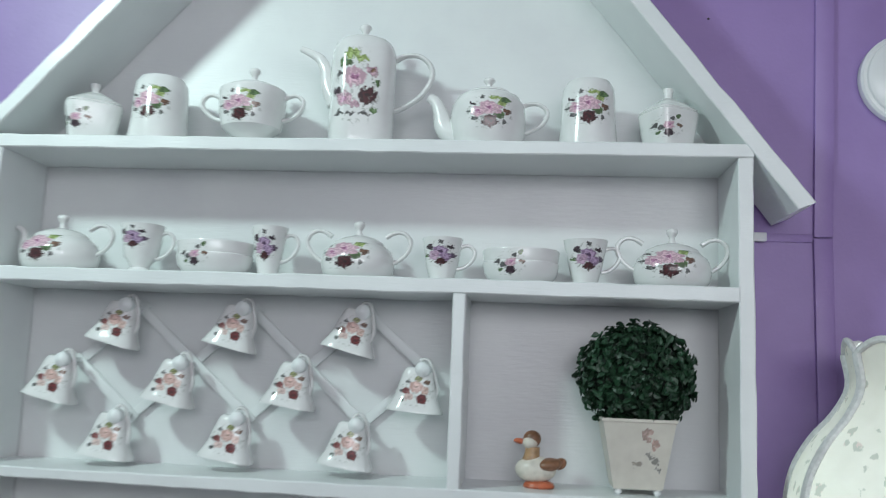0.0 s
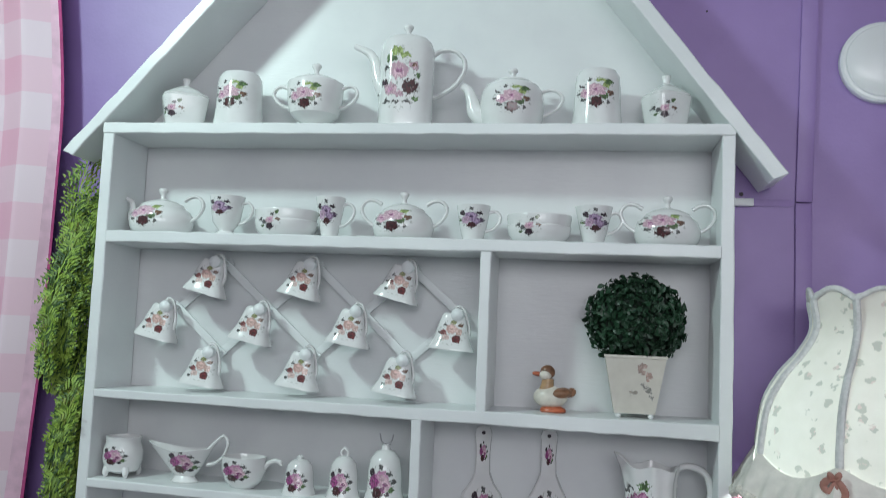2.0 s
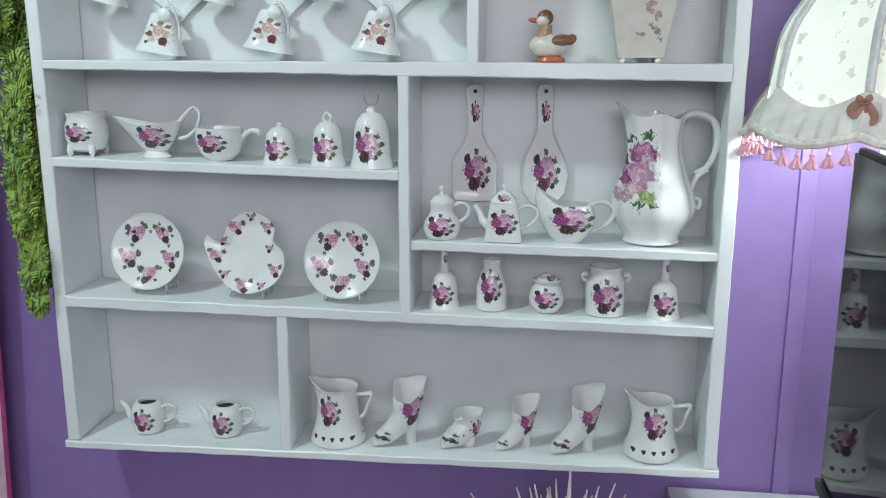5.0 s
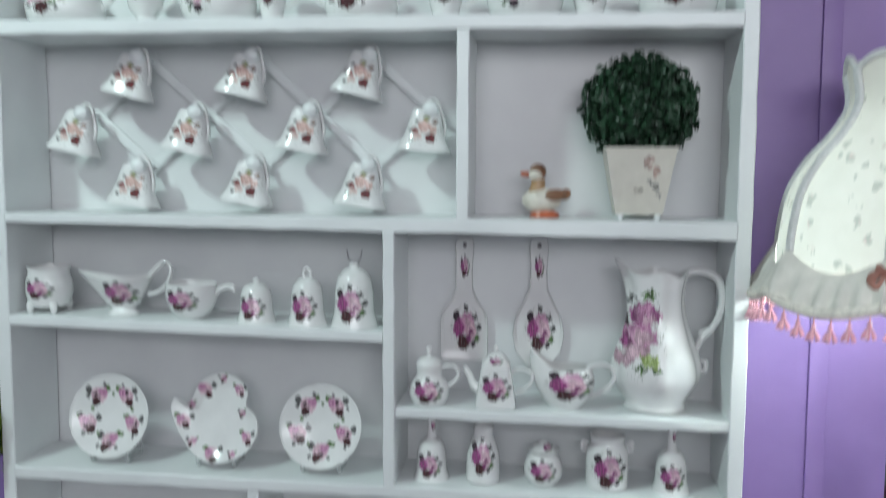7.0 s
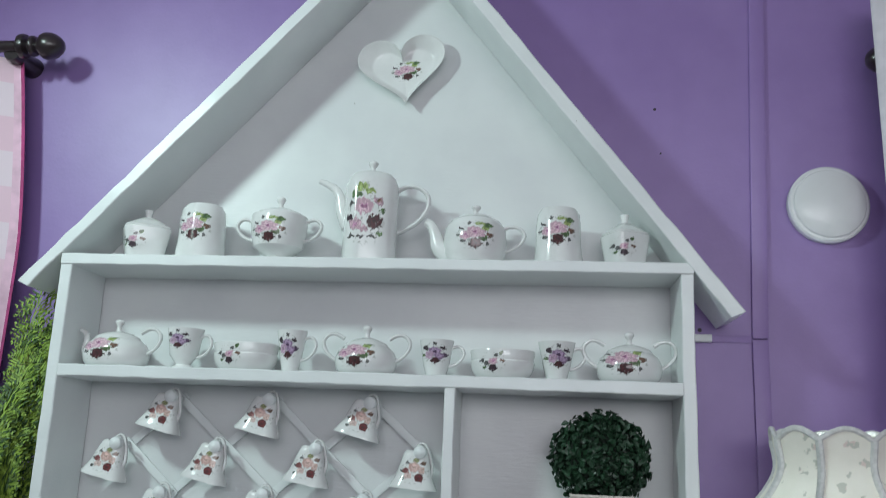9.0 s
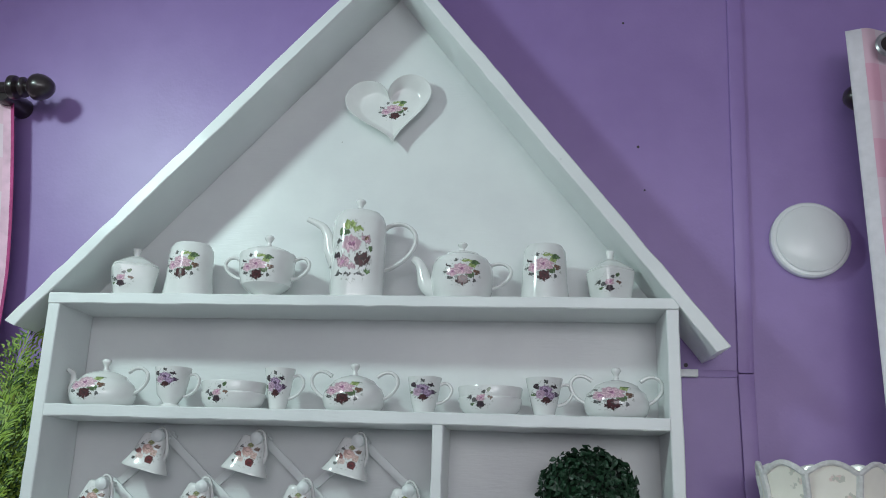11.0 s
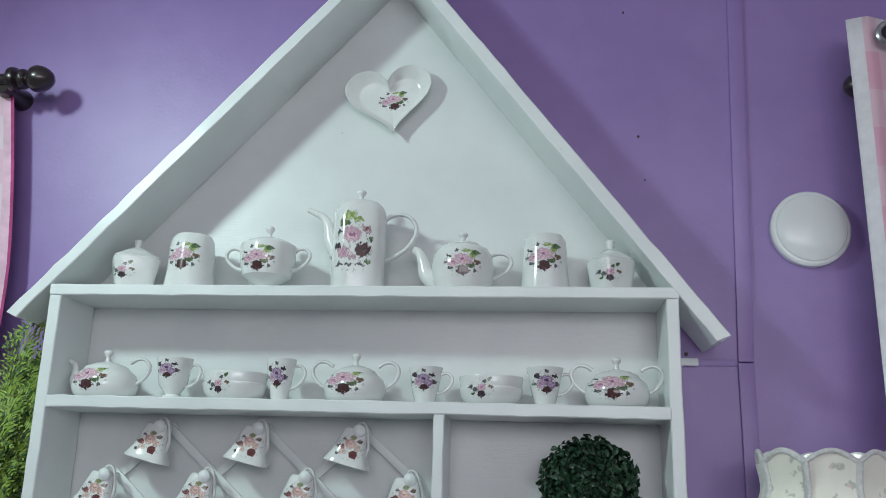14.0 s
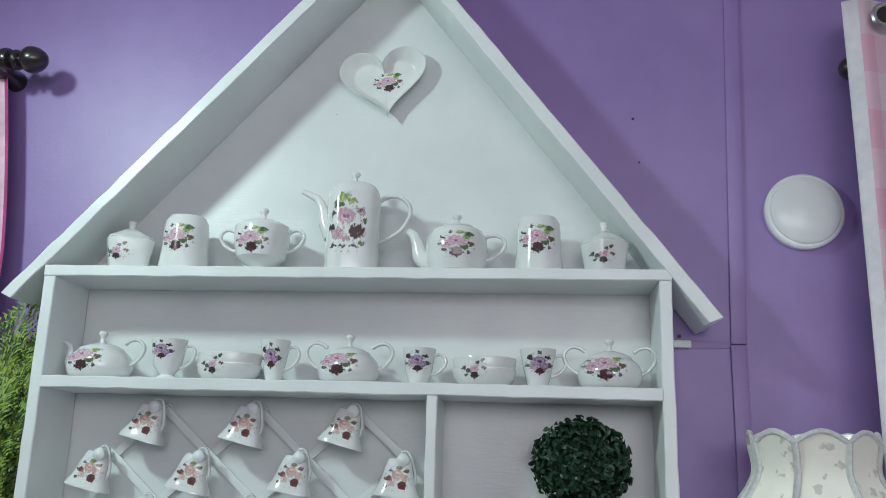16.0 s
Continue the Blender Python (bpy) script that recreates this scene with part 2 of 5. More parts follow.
SPRAY_MUG = flower_group("rose_spray_mug", [
    (0.05, 0.72, 0.26, 0.18, (0.28, 0.30, 0.13)), (0.52, 0.55, 0.20, 0.16, OCHRE), (-0.48, 0.50, 0.14, 0.12, GREY), (-0.80, -0.02, 0.14, 0.14, GREY), (-0.05, 0.26, 0.42, 0.36, (0.60, 0.38, 0.34)), (-0.58, -0.02, 0.22, 0.20, (0.26, 0.07, 0.07)),
    (-0.40, -0.34, 0.32, 0.23, (0.60, 0.44, 0.41)), (0.48, 0.08, 0.24, 0.22, (0.50, 0.32, 0.27)), (0.32, -0.42, 0.32, 0.32, BRICK), (-0.75, -0.55, 0.16, 0.09, GREY)], 0.45, specks=0.5)
SPRAY_PITCHER = flower_group("rose_spray_pitcher", [
    (0.3, 0.85, 0.3, 0.08, LEAF), (-0.3, 0.75, 0.25, 0.06, GREY), (0.2, 0.45, 0.62, 0.25, ROSE), (0.15, 0.48, 0.42, 0.16, PINK), (0.3, 0.3, 0.3, 0.1, PALE), (-0.6, 0.2, 0.3, 0.2, DARK),
    (0.0, 0.0, 0.66, 0.28, PINK), (0.1, 0.0, 0.38, 0.15, PALE), (-0.5, -0.15, 0.25, 0.14, ROSE), (-0.1, -0.3, 0.5, 0.16, PALE), (0.3, -0.5, 0.40, 0.15, LIME), (-0.55, -0.5, 0.38, 0.16, PALE), (0.6, -0.68, 0.2, 0.09, LEAF), (0.0, -0.7, 0.25, 0.08, LEAF)], specks=0.5)


def porcelain(name="white_porcelain", sprays=(), hearts=None):
    """Glazed white porcelain. sprays: (group, x, z, half width, half height), printed on the side that faces the room."""
    m, t, p = nodes_of(name)
    tc = add(t, "ShaderNodeTexCoord")
    n = add(t, "ShaderNodeTexNoise", Scale=25.0, Detail=3.0)
    link(t, tc.outputs["Object"], n.inputs["Vector"])
    col = mix(t, ramp(t, n.outputs[0], 0.3, 0.7), (0.74, 0.745, 0.74), (0.80, 0.805, 0.80))
    s = add(t, "ShaderNodeSeparateXYZ")
    link(t, tc.outputs["Object"], s.inputs[0])
    front = maths(t, "LESS_THAN", s.outputs[1], 0.0)
    for group, x, z, w, h in sprays:
        v = t.nodes.new("ShaderNodeVectorMath")
        v.operation = "MULTIPLY_ADD"
        link(t, tc.outputs["Object"], v.inputs[0])
        v.inputs[1].default_value, v.inputs[2].default_value = (1 / w, 0, 1 / h), (-x / w, 0, -z / h)
        g = t.nodes.new("ShaderNodeGroup")
        g.node_tree = group
        link(t, v.outputs[0], g.inputs[0])
        col = mix(t, maths(t, "MULTIPLY", maths(t, "MULTIPLY", g.outputs[1], front), 0.96), col, g.outputs[0])
    link(t, col, p.inputs["Base Color"])
    p.inputs["Roughness"].default_value = 0.16
    p.inputs["Coat Weight"].default_value = 0.2
    p.inputs["Coat Roughness"].default_value = 0.05
    k = add(t, "ShaderNodeBump", Strength=0.05, Distance=0.002)
    link(t, n.outputs[0], k.inputs["Height"])
    link(t, k.outputs[0], p.inputs["Normal"])
    return m


# Board paint darkened a little: shade at the shelf back is in the colour.
PANEL = board_paint("shaded_board_paint", (0.70, 0.72, 0.73), (0.76, 0.785, 0.785))
WALL, BOARD, PORC = wall_paint(), board_paint(), porcelain()
GINGHAM = gingham()
DARK_WOOD = plain("dark_turned_wood", (0.022, 0.014, 0.016), 0.3, vary=0.4, scale=60, bump=0.1, coat=0.4)
TV_BLACK = plain("black_plastic", (0.008, 0.008, 0.010), 0.5, vary=0.2, scale=80)
FLOOR_WOOD = plain("pale_floor_boards", (0.38, 0.38, 0.39), 0.45, vary=0.15, scale=12, bump=0.2)
PALE_WALL = plain("pale_wall_paint", (0.54, 0.55, 0.58), 0.7, vary=0.06, scale=6)
CEILING_WHITE = plain("white_ceiling_paint", (0.78, 0.78, 0.8), 0.8, vary=0.05, scale=8)
CABINET_WHITE = plain("white_cabinet_lacquer", (0.85, 0.86, 0.86), 0.3, vary=0.05, scale=15, bump=0.05)
LAMP_WHITE = plain("white_lamp_plastic", (0.78, 0.8, 0.8), 0.22, vary=0.03, scale=20)
SCREW = plain("dark_screw_metal", (0.06, 0.05, 0.06), 0.5, 0.6)
STEEL = plain("brushed_steel", (0.6, 0.6, 0.62), 0.28, 1.0, vary=0.1, scale=90)


def screen_glass():
    m, t, p = nodes_of("black_screen_glass")
    tc = add(t, "ShaderNodeTexCoord")
    n = add(t, "ShaderNodeTexNoise", Scale=6.0, Detail=6.0)
    link(t, tc.outputs["Object"], n.inputs["Vector"])
    link(t, mix(t, n.outputs[0], (0.008, 0.008, 0.010), (0.016, 0.016, 0.018)), p.inputs["Base Color"])
    p.inputs["Roughness"].default_value = 0.03
    p.inputs["IOR"].default_value = 1.23
    return m


SCREEN = screen_glass()

# ---- mesh helpers ----


def part(name, bm, material, parent=None, label="", smooth=True):
    """One mesh object under a thing or under a part."""
    me = bpy.data.meshes.new(name)
    bmesh.ops.recalc_face_normals(bm, faces=bm.faces)
    bm.to_mesh(me)
    bm.free()
    if smooth:
        me.shade_smooth()
        me.set_sharp_from_angle(angle=radians(38))
    for mat in material if isinstance(material, (list, tuple)) else (material,):
        me.materials.append(mat)
    ob = new(name, me)
    if parent:
        ob.parent = parent
    return tagged(ob, label)


def thing(name, label, category, m, group=""):
    ob = new(name)
    ob.empty_display_size = 0.02
    ob.matrix_world = m
    return tagged(ob, label, category, group)


def ring_strip(bm, rings, close=True, cap0=False, cap1=False, mat=0):
    rows = [[bm.verts.new(p) for p in r] for r in rings]
    for a, b in zip(rows, rows[1:]):
        n = len(a)
        for i in range(n if close else n - 1):
            j = (i + 1) % n
            bm.faces.new((a[i], a[j], b[j], b[i])).material_index = mat
    if cap0:
        bm.faces.new(rows[0][::-1]).material_index = mat
    if cap1:
        bm.faces.new(rows[-1]).material_index = mat
    return rows


def smooth_curve(pts, per=5):
    """Points along a Catmull-Rom curve through pts (tuples of any length)."""
    p = [np.array(q, float) for q in pts]
    p = [2 * p[0] - p[1], *p, 2 * p[-1] - p[-2]]
    out = []
    for a, b, c, d in zip(p, p[1:], p[2:], p[3:]):
        for i in range(per):
            u = i / per
            out.append(0.5 * (2 * b + (c - a) * u + (2 * a - 5 * b + 4 * c - d) * u * u + (3 * b - a - 3 * c + d) * u**3))
    return out + [p[-2]]


def lathe(bm, profile, n=40, sx=1.0, sy=1.0, power=2.0, turn=0.0, centre=(0, 0, 0), curve=0, flute=0, amp=0.0, mat=0):
    """A turned form from (radius, height) pairs; power above 2 squares its plan; flute: ribs round it."""
    prof = smooth_curve(profile, curve) if curve else profile
    rings = []
    for r, z in prof:
        row = []
        for i in range(n):
            a = 2 * math.pi * i / n
            c, s = math.cos(a), math.sin(a)
            k = (abs(c) ** power + abs(s) ** power) ** (-1 / power) if power != 2 else 1
            k *= 1 + amp * math.cos(flute * a) if flute else 1
            b = a + turn
            c, s = math.cos(b), math.sin(b)
            row.append((centre[0] + r * k * c * sx, centre[1] + r * k * s * sy, centre[2] + z))
        rings.append(row)
    return ring_strip(bm, rings, True, prof[0][0] > 1e-4, prof[-1][0] > 1e-4, mat)


def tube(bm, pts, radii, n=10, flat=1.0, per=6, mat=0):
    """A round or flattened bar along a smooth curve through pts; radii one or one a point."""
    radii = [radii] * len(pts) if isinstance(radii, (int, float)) else radii
    path = smooth_curve([(*p, r) for p, r in zip(pts, radii)], per)
    pos = [Vector([float(v) for v in p[:3]]) for p in path]
    rings, side = [], None
    for i, p in enumerate(path):
        d = (pos[min(i + 1, len(pos) - 1)] - pos[max(i - 1, 0)]).normalized()
        if side is None:
            side = d.orthogonal().normalized() if abs(d.y) > 0.9 else d.cross(Vector((0, 1, 0))).normalized()
        side = (side - d * side.dot(d)).normalized()
        other = d.cross(side)
        r = float(max(p[3], 1e-4))
        rings.append([pos[i] + r * (math.cos(2 * math.pi * k / n) * side + flat * math.sin(2 * math.pi * k / n) * other) for k in range(n)])
    ring_strip(bm, rings, True, True, True, mat)


def block(bm, x0, x1, y0, y1, z0, z1, bevel=0.002, mat=0):
    vs = [bm.verts.new((x, y, z)) for z in (z0, z1) for y in (y0, y1) for x in (x0, x1)]
    quads = ((0, 2, 3, 1), (4, 5, 7, 6), (0, 1, 5, 4), (1, 3, 7, 5), (3, 2, 6, 7), (2, 0, 4, 6))
    faces = [bm.faces.new([vs[i] for i in q]) for q in quads]
    for q in faces:
        q.material_index = mat
    if bevel:
        edges = list({e for q in faces for e in q.edges})
        bmesh.ops.bevel(bm, geom=edges, offset=bevel, segments=2, affect="EDGES", profile=0.6)


def board(name, o0, o1, i0, i1, y0, y1, parent, seed, rough=0.0006, label=""):
    """A painted board between two long edges given in x and z, with rounded arrises and a slightly uneven saw cut."""
    bm = bmesh.new()
    rng = random.Random(seed)
    n = max(4, int(math.dist(o0, o1) / 0.03))
    rings, c = [], 0.0018
    for k in range(n + 1):
        u = k / n
        o = np.array(o0) * (1 - u) + np.array(o1) * u
        i = np.array(i0) * (1 - u) + np.array(i1) * u
        d = (i - o) / max(1e-6, np.linalg.norm(i - o))
        w = [rng.uniform(-rough, rough) for _ in range(4)]
        ring = []
        for q, s, y, t in ((o, 1, y0 + w[0], 1), (i, -1, y0 + w[1], 1), (i, -1, y1, -1), (o, 1, y1, -1)):
            e = q + d * (w[2] if s > 0 else w[3])
            flat, corner = e + d * s * c, e
            two = [(corner[0], y + t * c, corner[1]), (flat[0], y, flat[1])]
            ring += two if (s, t) in ((1, 1), (-1, -1)) else two[::-1]
        rings.append(ring)
    ring_strip(bm, rings, True, True, True)
    return part(name, bm, BOARD, parent, label)


# ---- room ----


def wall(name, x0, x1, y0, y1, z0, z1, material, label, category="wall"):
    bm = bmesh.new()
    block(bm, x0, x1, y0, y1, z0, z1, 0)
    return tagged(part(name, bm, material, None, label, False), "", category, "", "structure")


WALL_Y, CEIL = 0.145, 2.95
wall("wall_north", -1.3, 2.5, WALL_Y, WALL_Y + 0.12, 0, CEIL, WALL, "purple painted panel wall with screw marks")
wall("wall_west", -1.42, -1.3, -3.4, WALL_Y + 0.12, 0, CEIL, PALE_WALL, "plain pale painted wall")
wall("wall_east", 2.5, 2.62, -3.4, WALL_Y + 0.12, 0, CEIL, PALE_WALL, "plain pale painted wall")
# Unseen wall; its opening exists only for the added fill light.
bm = bmesh.new()
for x0, x1, z0, z1 in ((-1.42, 0.14, 0, CEIL), (2.36, 2.62, 0, CEIL), (0.14, 2.36, 0, 1.98), (0.14, 2.36, 2.86, CEIL)):
    block(bm, x0, x1, -3.52, -3.4, z0, z1, 0)
tagged(part("wall_south", bm, PALE_WALL, None, "plain pale painted wall with an opening for the added fill light", False), "", "wall", "", "structure")
wall("floor", -1.42, 2.62, -3.52, WALL_Y + 0.12, -0.1, 0, FLOOR_WOOD, "plain pale grey floor boards", "floor")
wall("ceiling", -1.42, 2.62, -3.52, WALL_Y + 0.12, CEIL, CEIL + 0.1, CEILING_WHITE, "plain white ceiling", "ceiling")


def batten(name, x0, x1, z0, z1, depth, label):
    bm = bmesh.new()
    block(bm, x0, x1, WALL_Y - depth, WALL_Y + 0.002, z0, z1, depth * 0.4)
    return tagged(part(name, bm, WALL, None, label), "", "trim", "", "structure")


def leaning_batten(low, high, z0, z1, width, depth, label):
    """A batten whose near edge runs from x = low at z0 to x = high at z1."""
    bm = bmesh.new()
    block(bm, 0, width, WALL_Y - depth, WALL_Y + 0.002, z0, z1, depth * 0.6)
    for v in bm.verts:
        v.co.x += low + (high - low) * (v.co.z - z0) / (z1 - z0)
    return tagged(part("trim", bm, WALL, None, label), "", "trim", "", "structure")


leaning_batten(1.279, 1.275, 0.0, 2.060, 0.030, 0.007, "vertical purple painted batten over a panel joint")
leaning_batten(1.2755, 1.300, 2.0605, CEIL, 0.030, 0.007, "slightly leaning purple painted batten over a panel joint")
batten("trim", 1.152, 1.274, 2.053, 2.066, 0.003, "horizontal purple painted seam in the wall panel")


def screw(x, z, r):
    bm = bmesh.new()
    lathe(bm, [(r, 0), (r * 0.9, 0.0012), (r * 0.4, 0.0016), (0.0, 0.0012)], 12)
    bmesh.ops.transform(bm, matrix=pose(x, WALL_Y, z, 90), verts=bm.verts)
    return tagged(part("screw", bm, SCREW, None, "small dark screw head in the purple wall"), "", "screw", "screws in the wall")


for x, z, r in ((0.271, 2.572, 0.0028), (0.238, 2.545, 0.002), (1.108, 2.512, 0.003), (1.118, 2.42, 0.002), (1.183, 2.075, 0.004), (1.085, 2.79, 0.0025)):
    screw(x, z, r)

# ---- house-shaped wall shelf ----
shelf = thing("wall_shelf", "white painted wooden wall shelf shaped like a gabled house", "shelf", pose(0, 0, 0))
W, T, D = 1.15, 0.022, 0.135
L_OUT, L_IN = (lambda x: 2.204 + 1.105 * x), (lambda x: 2.171 + 1.105 * x)
R_OUT, R_IN = (lambda x: 3.686 - 1.295 * x), (lambda x: 3.645 - 1.295 * x)
board("side_board", (0, 0.9945), (0, 2.150), (T, 0.9945), (T, 2.150), 0.0015, D - 0.0022, shelf, 1)
board("side_board", (W, 1.0115), (W, 2.150), (W - T, 1.0115), (W - T, 2.150), 0.0015, D - 0.0022, shelf, 2, 0.0007)
board("top_board", (0, 2.171), (W, 2.171), (0, 2.1505), (W, 2.1505), 0, D, shelf, 3)
board("bottom_board", (-0.003, 0.9925), (W + 0.004, 1.0105), (-0.003, 0.9785), (W + 0.004, 0.9965), -0.002, D, shelf, 4, 0.0009)
board("shelf_board", (T, 1.966), (W - T, 1.965), (T, 1.9445), (W - T, 1.9435), 0, D, shelf, 5, 0.0009)
board("shelf_board", (T, 1.672), (W - T, 1.670), (T, 1.6575), (W - T, 1.6435), 0, D, shelf, 6, 0.0009)
board("shelf_board", (T, 1.511), (0.618, 1.499), (T, 1.495), (0.618, 1.483), 0, D, shelf, 7)
board("shelf_board", (T, 1.267), (W - T, 1.258), (T, 1.2475), (W - T, 1.240), -0.001, D, shelf, 8, 0.0010)
board("shelf_board", (0.637, 1.384), (W - T, 1.379), (0.637, 1.368), (W - T, 1.364), 0.004, D, shelf, 9, 0.0008)
board("divider", (0.727, 1.6705), (0.727, 1.944), (0.746, 1.6705), (0.746, 1.944), 0, D, shelf, 10)
board("divider", (0.6185, 1.2625), (0.6185, 1.6495), (0.6365, 1.2625), (0.6365, 1.6495), -0.0015, D, shelf, 11)
board("divider", (0.402, 0.999), (0.404, 1.2445), (0.421, 0.999), (0.423, 1.2445), 0.001, D, shelf, 12)


def on_bottom(x):
    """Height of the sloping bottom board."""
    return 0.9927 + 0.01556 * x


def on_plates(x):
    """Height of the board that carries the plates and jars."""
    return 1.2672 - 0.00825 * x


APEX = (3.686 - 2.204) / (1.105 + 1.295)
APEX_IN = (3.645 - 2.171) / (1.105 + 1.295)
board("roof_board", (-0.079, L_OUT(-0.079)), (APEX, L_OUT(APEX)), (-0.058, L_IN(-0.058)), (APEX_IN, L_IN(APEX_IN)), -0.003, D, shelf, 13, 0.001)
board("roof_board", (1.2345, R_OUT(1.2345)), (APEX + 0.001, R_OUT(APEX + 0.001)), (1.2105, R_IN(1.2105)), (APEX_IN + 0.001, R_IN(APEX_IN + 0.001)), -0.003, D, shelf, 14, 0.001)
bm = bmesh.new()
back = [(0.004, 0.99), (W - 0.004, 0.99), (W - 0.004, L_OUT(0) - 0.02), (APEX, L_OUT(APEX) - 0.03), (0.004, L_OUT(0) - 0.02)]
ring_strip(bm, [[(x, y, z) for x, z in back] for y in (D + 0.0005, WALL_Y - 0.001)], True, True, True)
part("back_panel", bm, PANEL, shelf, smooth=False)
bm = bmesh.new()
block(bm, 1.155, 1.203, 0.132, WALL_Y - 0.0005, 2.052, 2.066, 0.002)
block(bm, 1.150, 1.158, 0.100, WALL_Y - 0.0005, 2.052, 2.066, 0.002)
part("wall_bracket", bm, BOARD, shelf, "small white painted angle bracket")

# ---- porcelain vessels ----
Y = 0.062  # middle of the shelves, front to back


def ear(bm, x, z, w, h, r=0.0035, side=1, flat=1.3):
    """A curled cup handle from (x, z + h) out by w and back to (x, z)."""
    s = side
    tube(bm, [(x - s * 0.002, 0, z + h * 0.84), (x + s * w * 0.3, 0, z + h * 0.98), (x + s * w * 0.68, 0, z + h * 0.98), (x + s * w * 0.96, 0, z + h * 0.8), (x + s * w * 0.97, 0, z + h * 0.55), (x + s * w * 0.72, 0, z + h * 0.28), (x + s * w * 0.3, 0, z + h * 0.08), (x - s * 0.003, 0, z)],
         [r * 1.1, r * 0.95, r * 0.9, r, r, r * 0.95, r * 0.95, r * 1.15], 10, flat, 4)


def knob_lid(th, z, r, rise, knob, size=0.008, sx=1.0, sy=1.0):
    """A domed lid with a turned knob on top, up to the height knob."""
    bm = bmesh.new()
    lathe(bm, [(r * 0.97, z - 0.002), (r, z), (r * 0.93, z + rise * 0.3), (r * 0.6, z + rise * 0.72), (r * 0.22, z + rise), (0.0, z + rise)], 36, sx, sy)
    lid = part("lid", bm, PORC, th)
    bm = bmesh.new()
    top = knob - z - rise
    lathe(bm, [(size * 0.75, 0), (size * 0.5, top * 0.25), (size * 0.55, top * 0.45), (size, top * 0.72), (size * 0.85, top * 0.92), (size * 0.3, top), (0, top)], 20, centre=(0, 0, z + rise - 0.001), curve=3)
    part("knob", bm, PORC, lid)


def handle(th, *args, **kw):
    bm = bmesh.new()
    ear(bm, *args, **kw)
    part("handle", bm, PORC, th)


def spout(th, pts, radii, per=6):
    bm = bmesh.new()
    tube(bm, pts, radii, 12, 1.0, per)
    part("spout", bm, PORC, th)


def at(x, z, y=Y, turn=0.0):
    return pose(x, y, z, 0, 0, turn)


def canister(x, z, k, label):
    th = thing("lidded_canister", label, "canister", at(x, z), "porcelain on the gable shelf")
    mat = porcelain("canister_porcelain", [(SPRAY_SPRIG, -0.006, 0.033, 0.025, 0.020)])
    bm = bmesh.new()
    lathe(bm, [(0.028, 0), (0.034, 0.001), (0.036, 0.01), (0.0435, 0.056), (0.0435, 0.059), (0.04, 0.062)], 40, k, k, 5.0, 0.5)
    part("body", bm, mat, th)
    bm = bmesh.new()
    lathe(bm, [(0.041, 0.0615), (0.0415, 0.064), (0.026, 0.074), (0.012, 0.083), (0, 0.083)], 40, k, k, 5.0, 0.5)
    lid = part("lid", bm, PORC, th)
    bm = bmesh.new()
    lathe(bm, [(0.008, 0.081), (0.0058, 0.087), (0.008, 0.097), (0.0078, 0.100), (0, 0.101)], 16)
    part("knob", bm, PORC, lid)


def shaker(x, z, k, label):
    th = thing("sugar_shaker", label, "shaker", at(x, z), "porcelain on the gable shelf")
    mat = porcelain("shaker_porcelain", [(SPRAY_A, -0.003, 0.060, 0.035, 0.032)])
    bm = bmesh.new()
    lathe(bm, [(0.040, 0), (0.047, 0.001), (0.0475, 0.006), (0.0435, 0.04), (0.0425, 0.08), (0.0405, 0.098), (0.034, 0.108), (0.018, 0.112), (0, 0.1125)], 44, k, k)
    part("body", bm, mat, th)
    return th


def sugar_bowl(x, z):
    th = thing("sugar_bowl", "white lidded sugar bowl with two handles and rose print", "sugar bowl", at(x, z), "porcelain on the gable shelf")
    mat = porcelain("sugar_bowl_porcelain", [(SPRAY_A, -0.006, 0.055, 0.036, 0.029)])
    bm = bmesh.new()
    lathe(bm, [(0.022, 0), (0.025, 0.002), (0.0185, 0.010), (0.030, 0.016), (0.046, 0.028), (0.0515, 0.052), (0.0535, 0.086), (0.052, 0.0895), (0.046, 0.090)], 44)
    part("body", bm, mat, th)
    knob_lid(th, 0.0895, 0.047, 0.016, 0.130, 0.009)
    handle(th, 0.052, 0.042, 0.030, 0.042, side=1)
    handle(th, -0.052, 0.042, 0.030, 0.042, side=-1)


def coffee_pot(x, z):
    th = thing("coffee_pot", "tall white coffee pot with large rose print", "coffee pot", at(x, z), "porcelain on the gable shelf")
    mat = porcelain("coffee_pot_porcelain", [(SPRAY_TALL, 0.0, 0.084, 0.036, 0.066)])
    bm = bmesh.new()
    lathe(bm, [(0.046, 0), (0.0495, 0.001), (0.050, 0.008), (0.0495, 0.08), (0.050, 0.135), (0.0488, 0.150), (0.0445, 0.162), (0.036, 0.171)], 48, 1, 1, 3.0, 0.3)
    part("body", bm, mat, th)
    knob_lid(th, 0.170, 0.037, 0.010, 0.203, 0.0095)
    spout(th, [(-0.040, 0, 0.072), (-0.054, 0, 0.100), (-0.060, 0, 0.126), (-0.070, 0, 0.145), (-0.086, 0, 0.155), (-0.102, 0, 0.162)], [0.016, 0.0125, 0.0095, 0.0078, 0.0062, 0.005])
    handle(th, 0.044, 0.058, 0.066, 0.094, r=0.0042, side=1, flat=1.5)


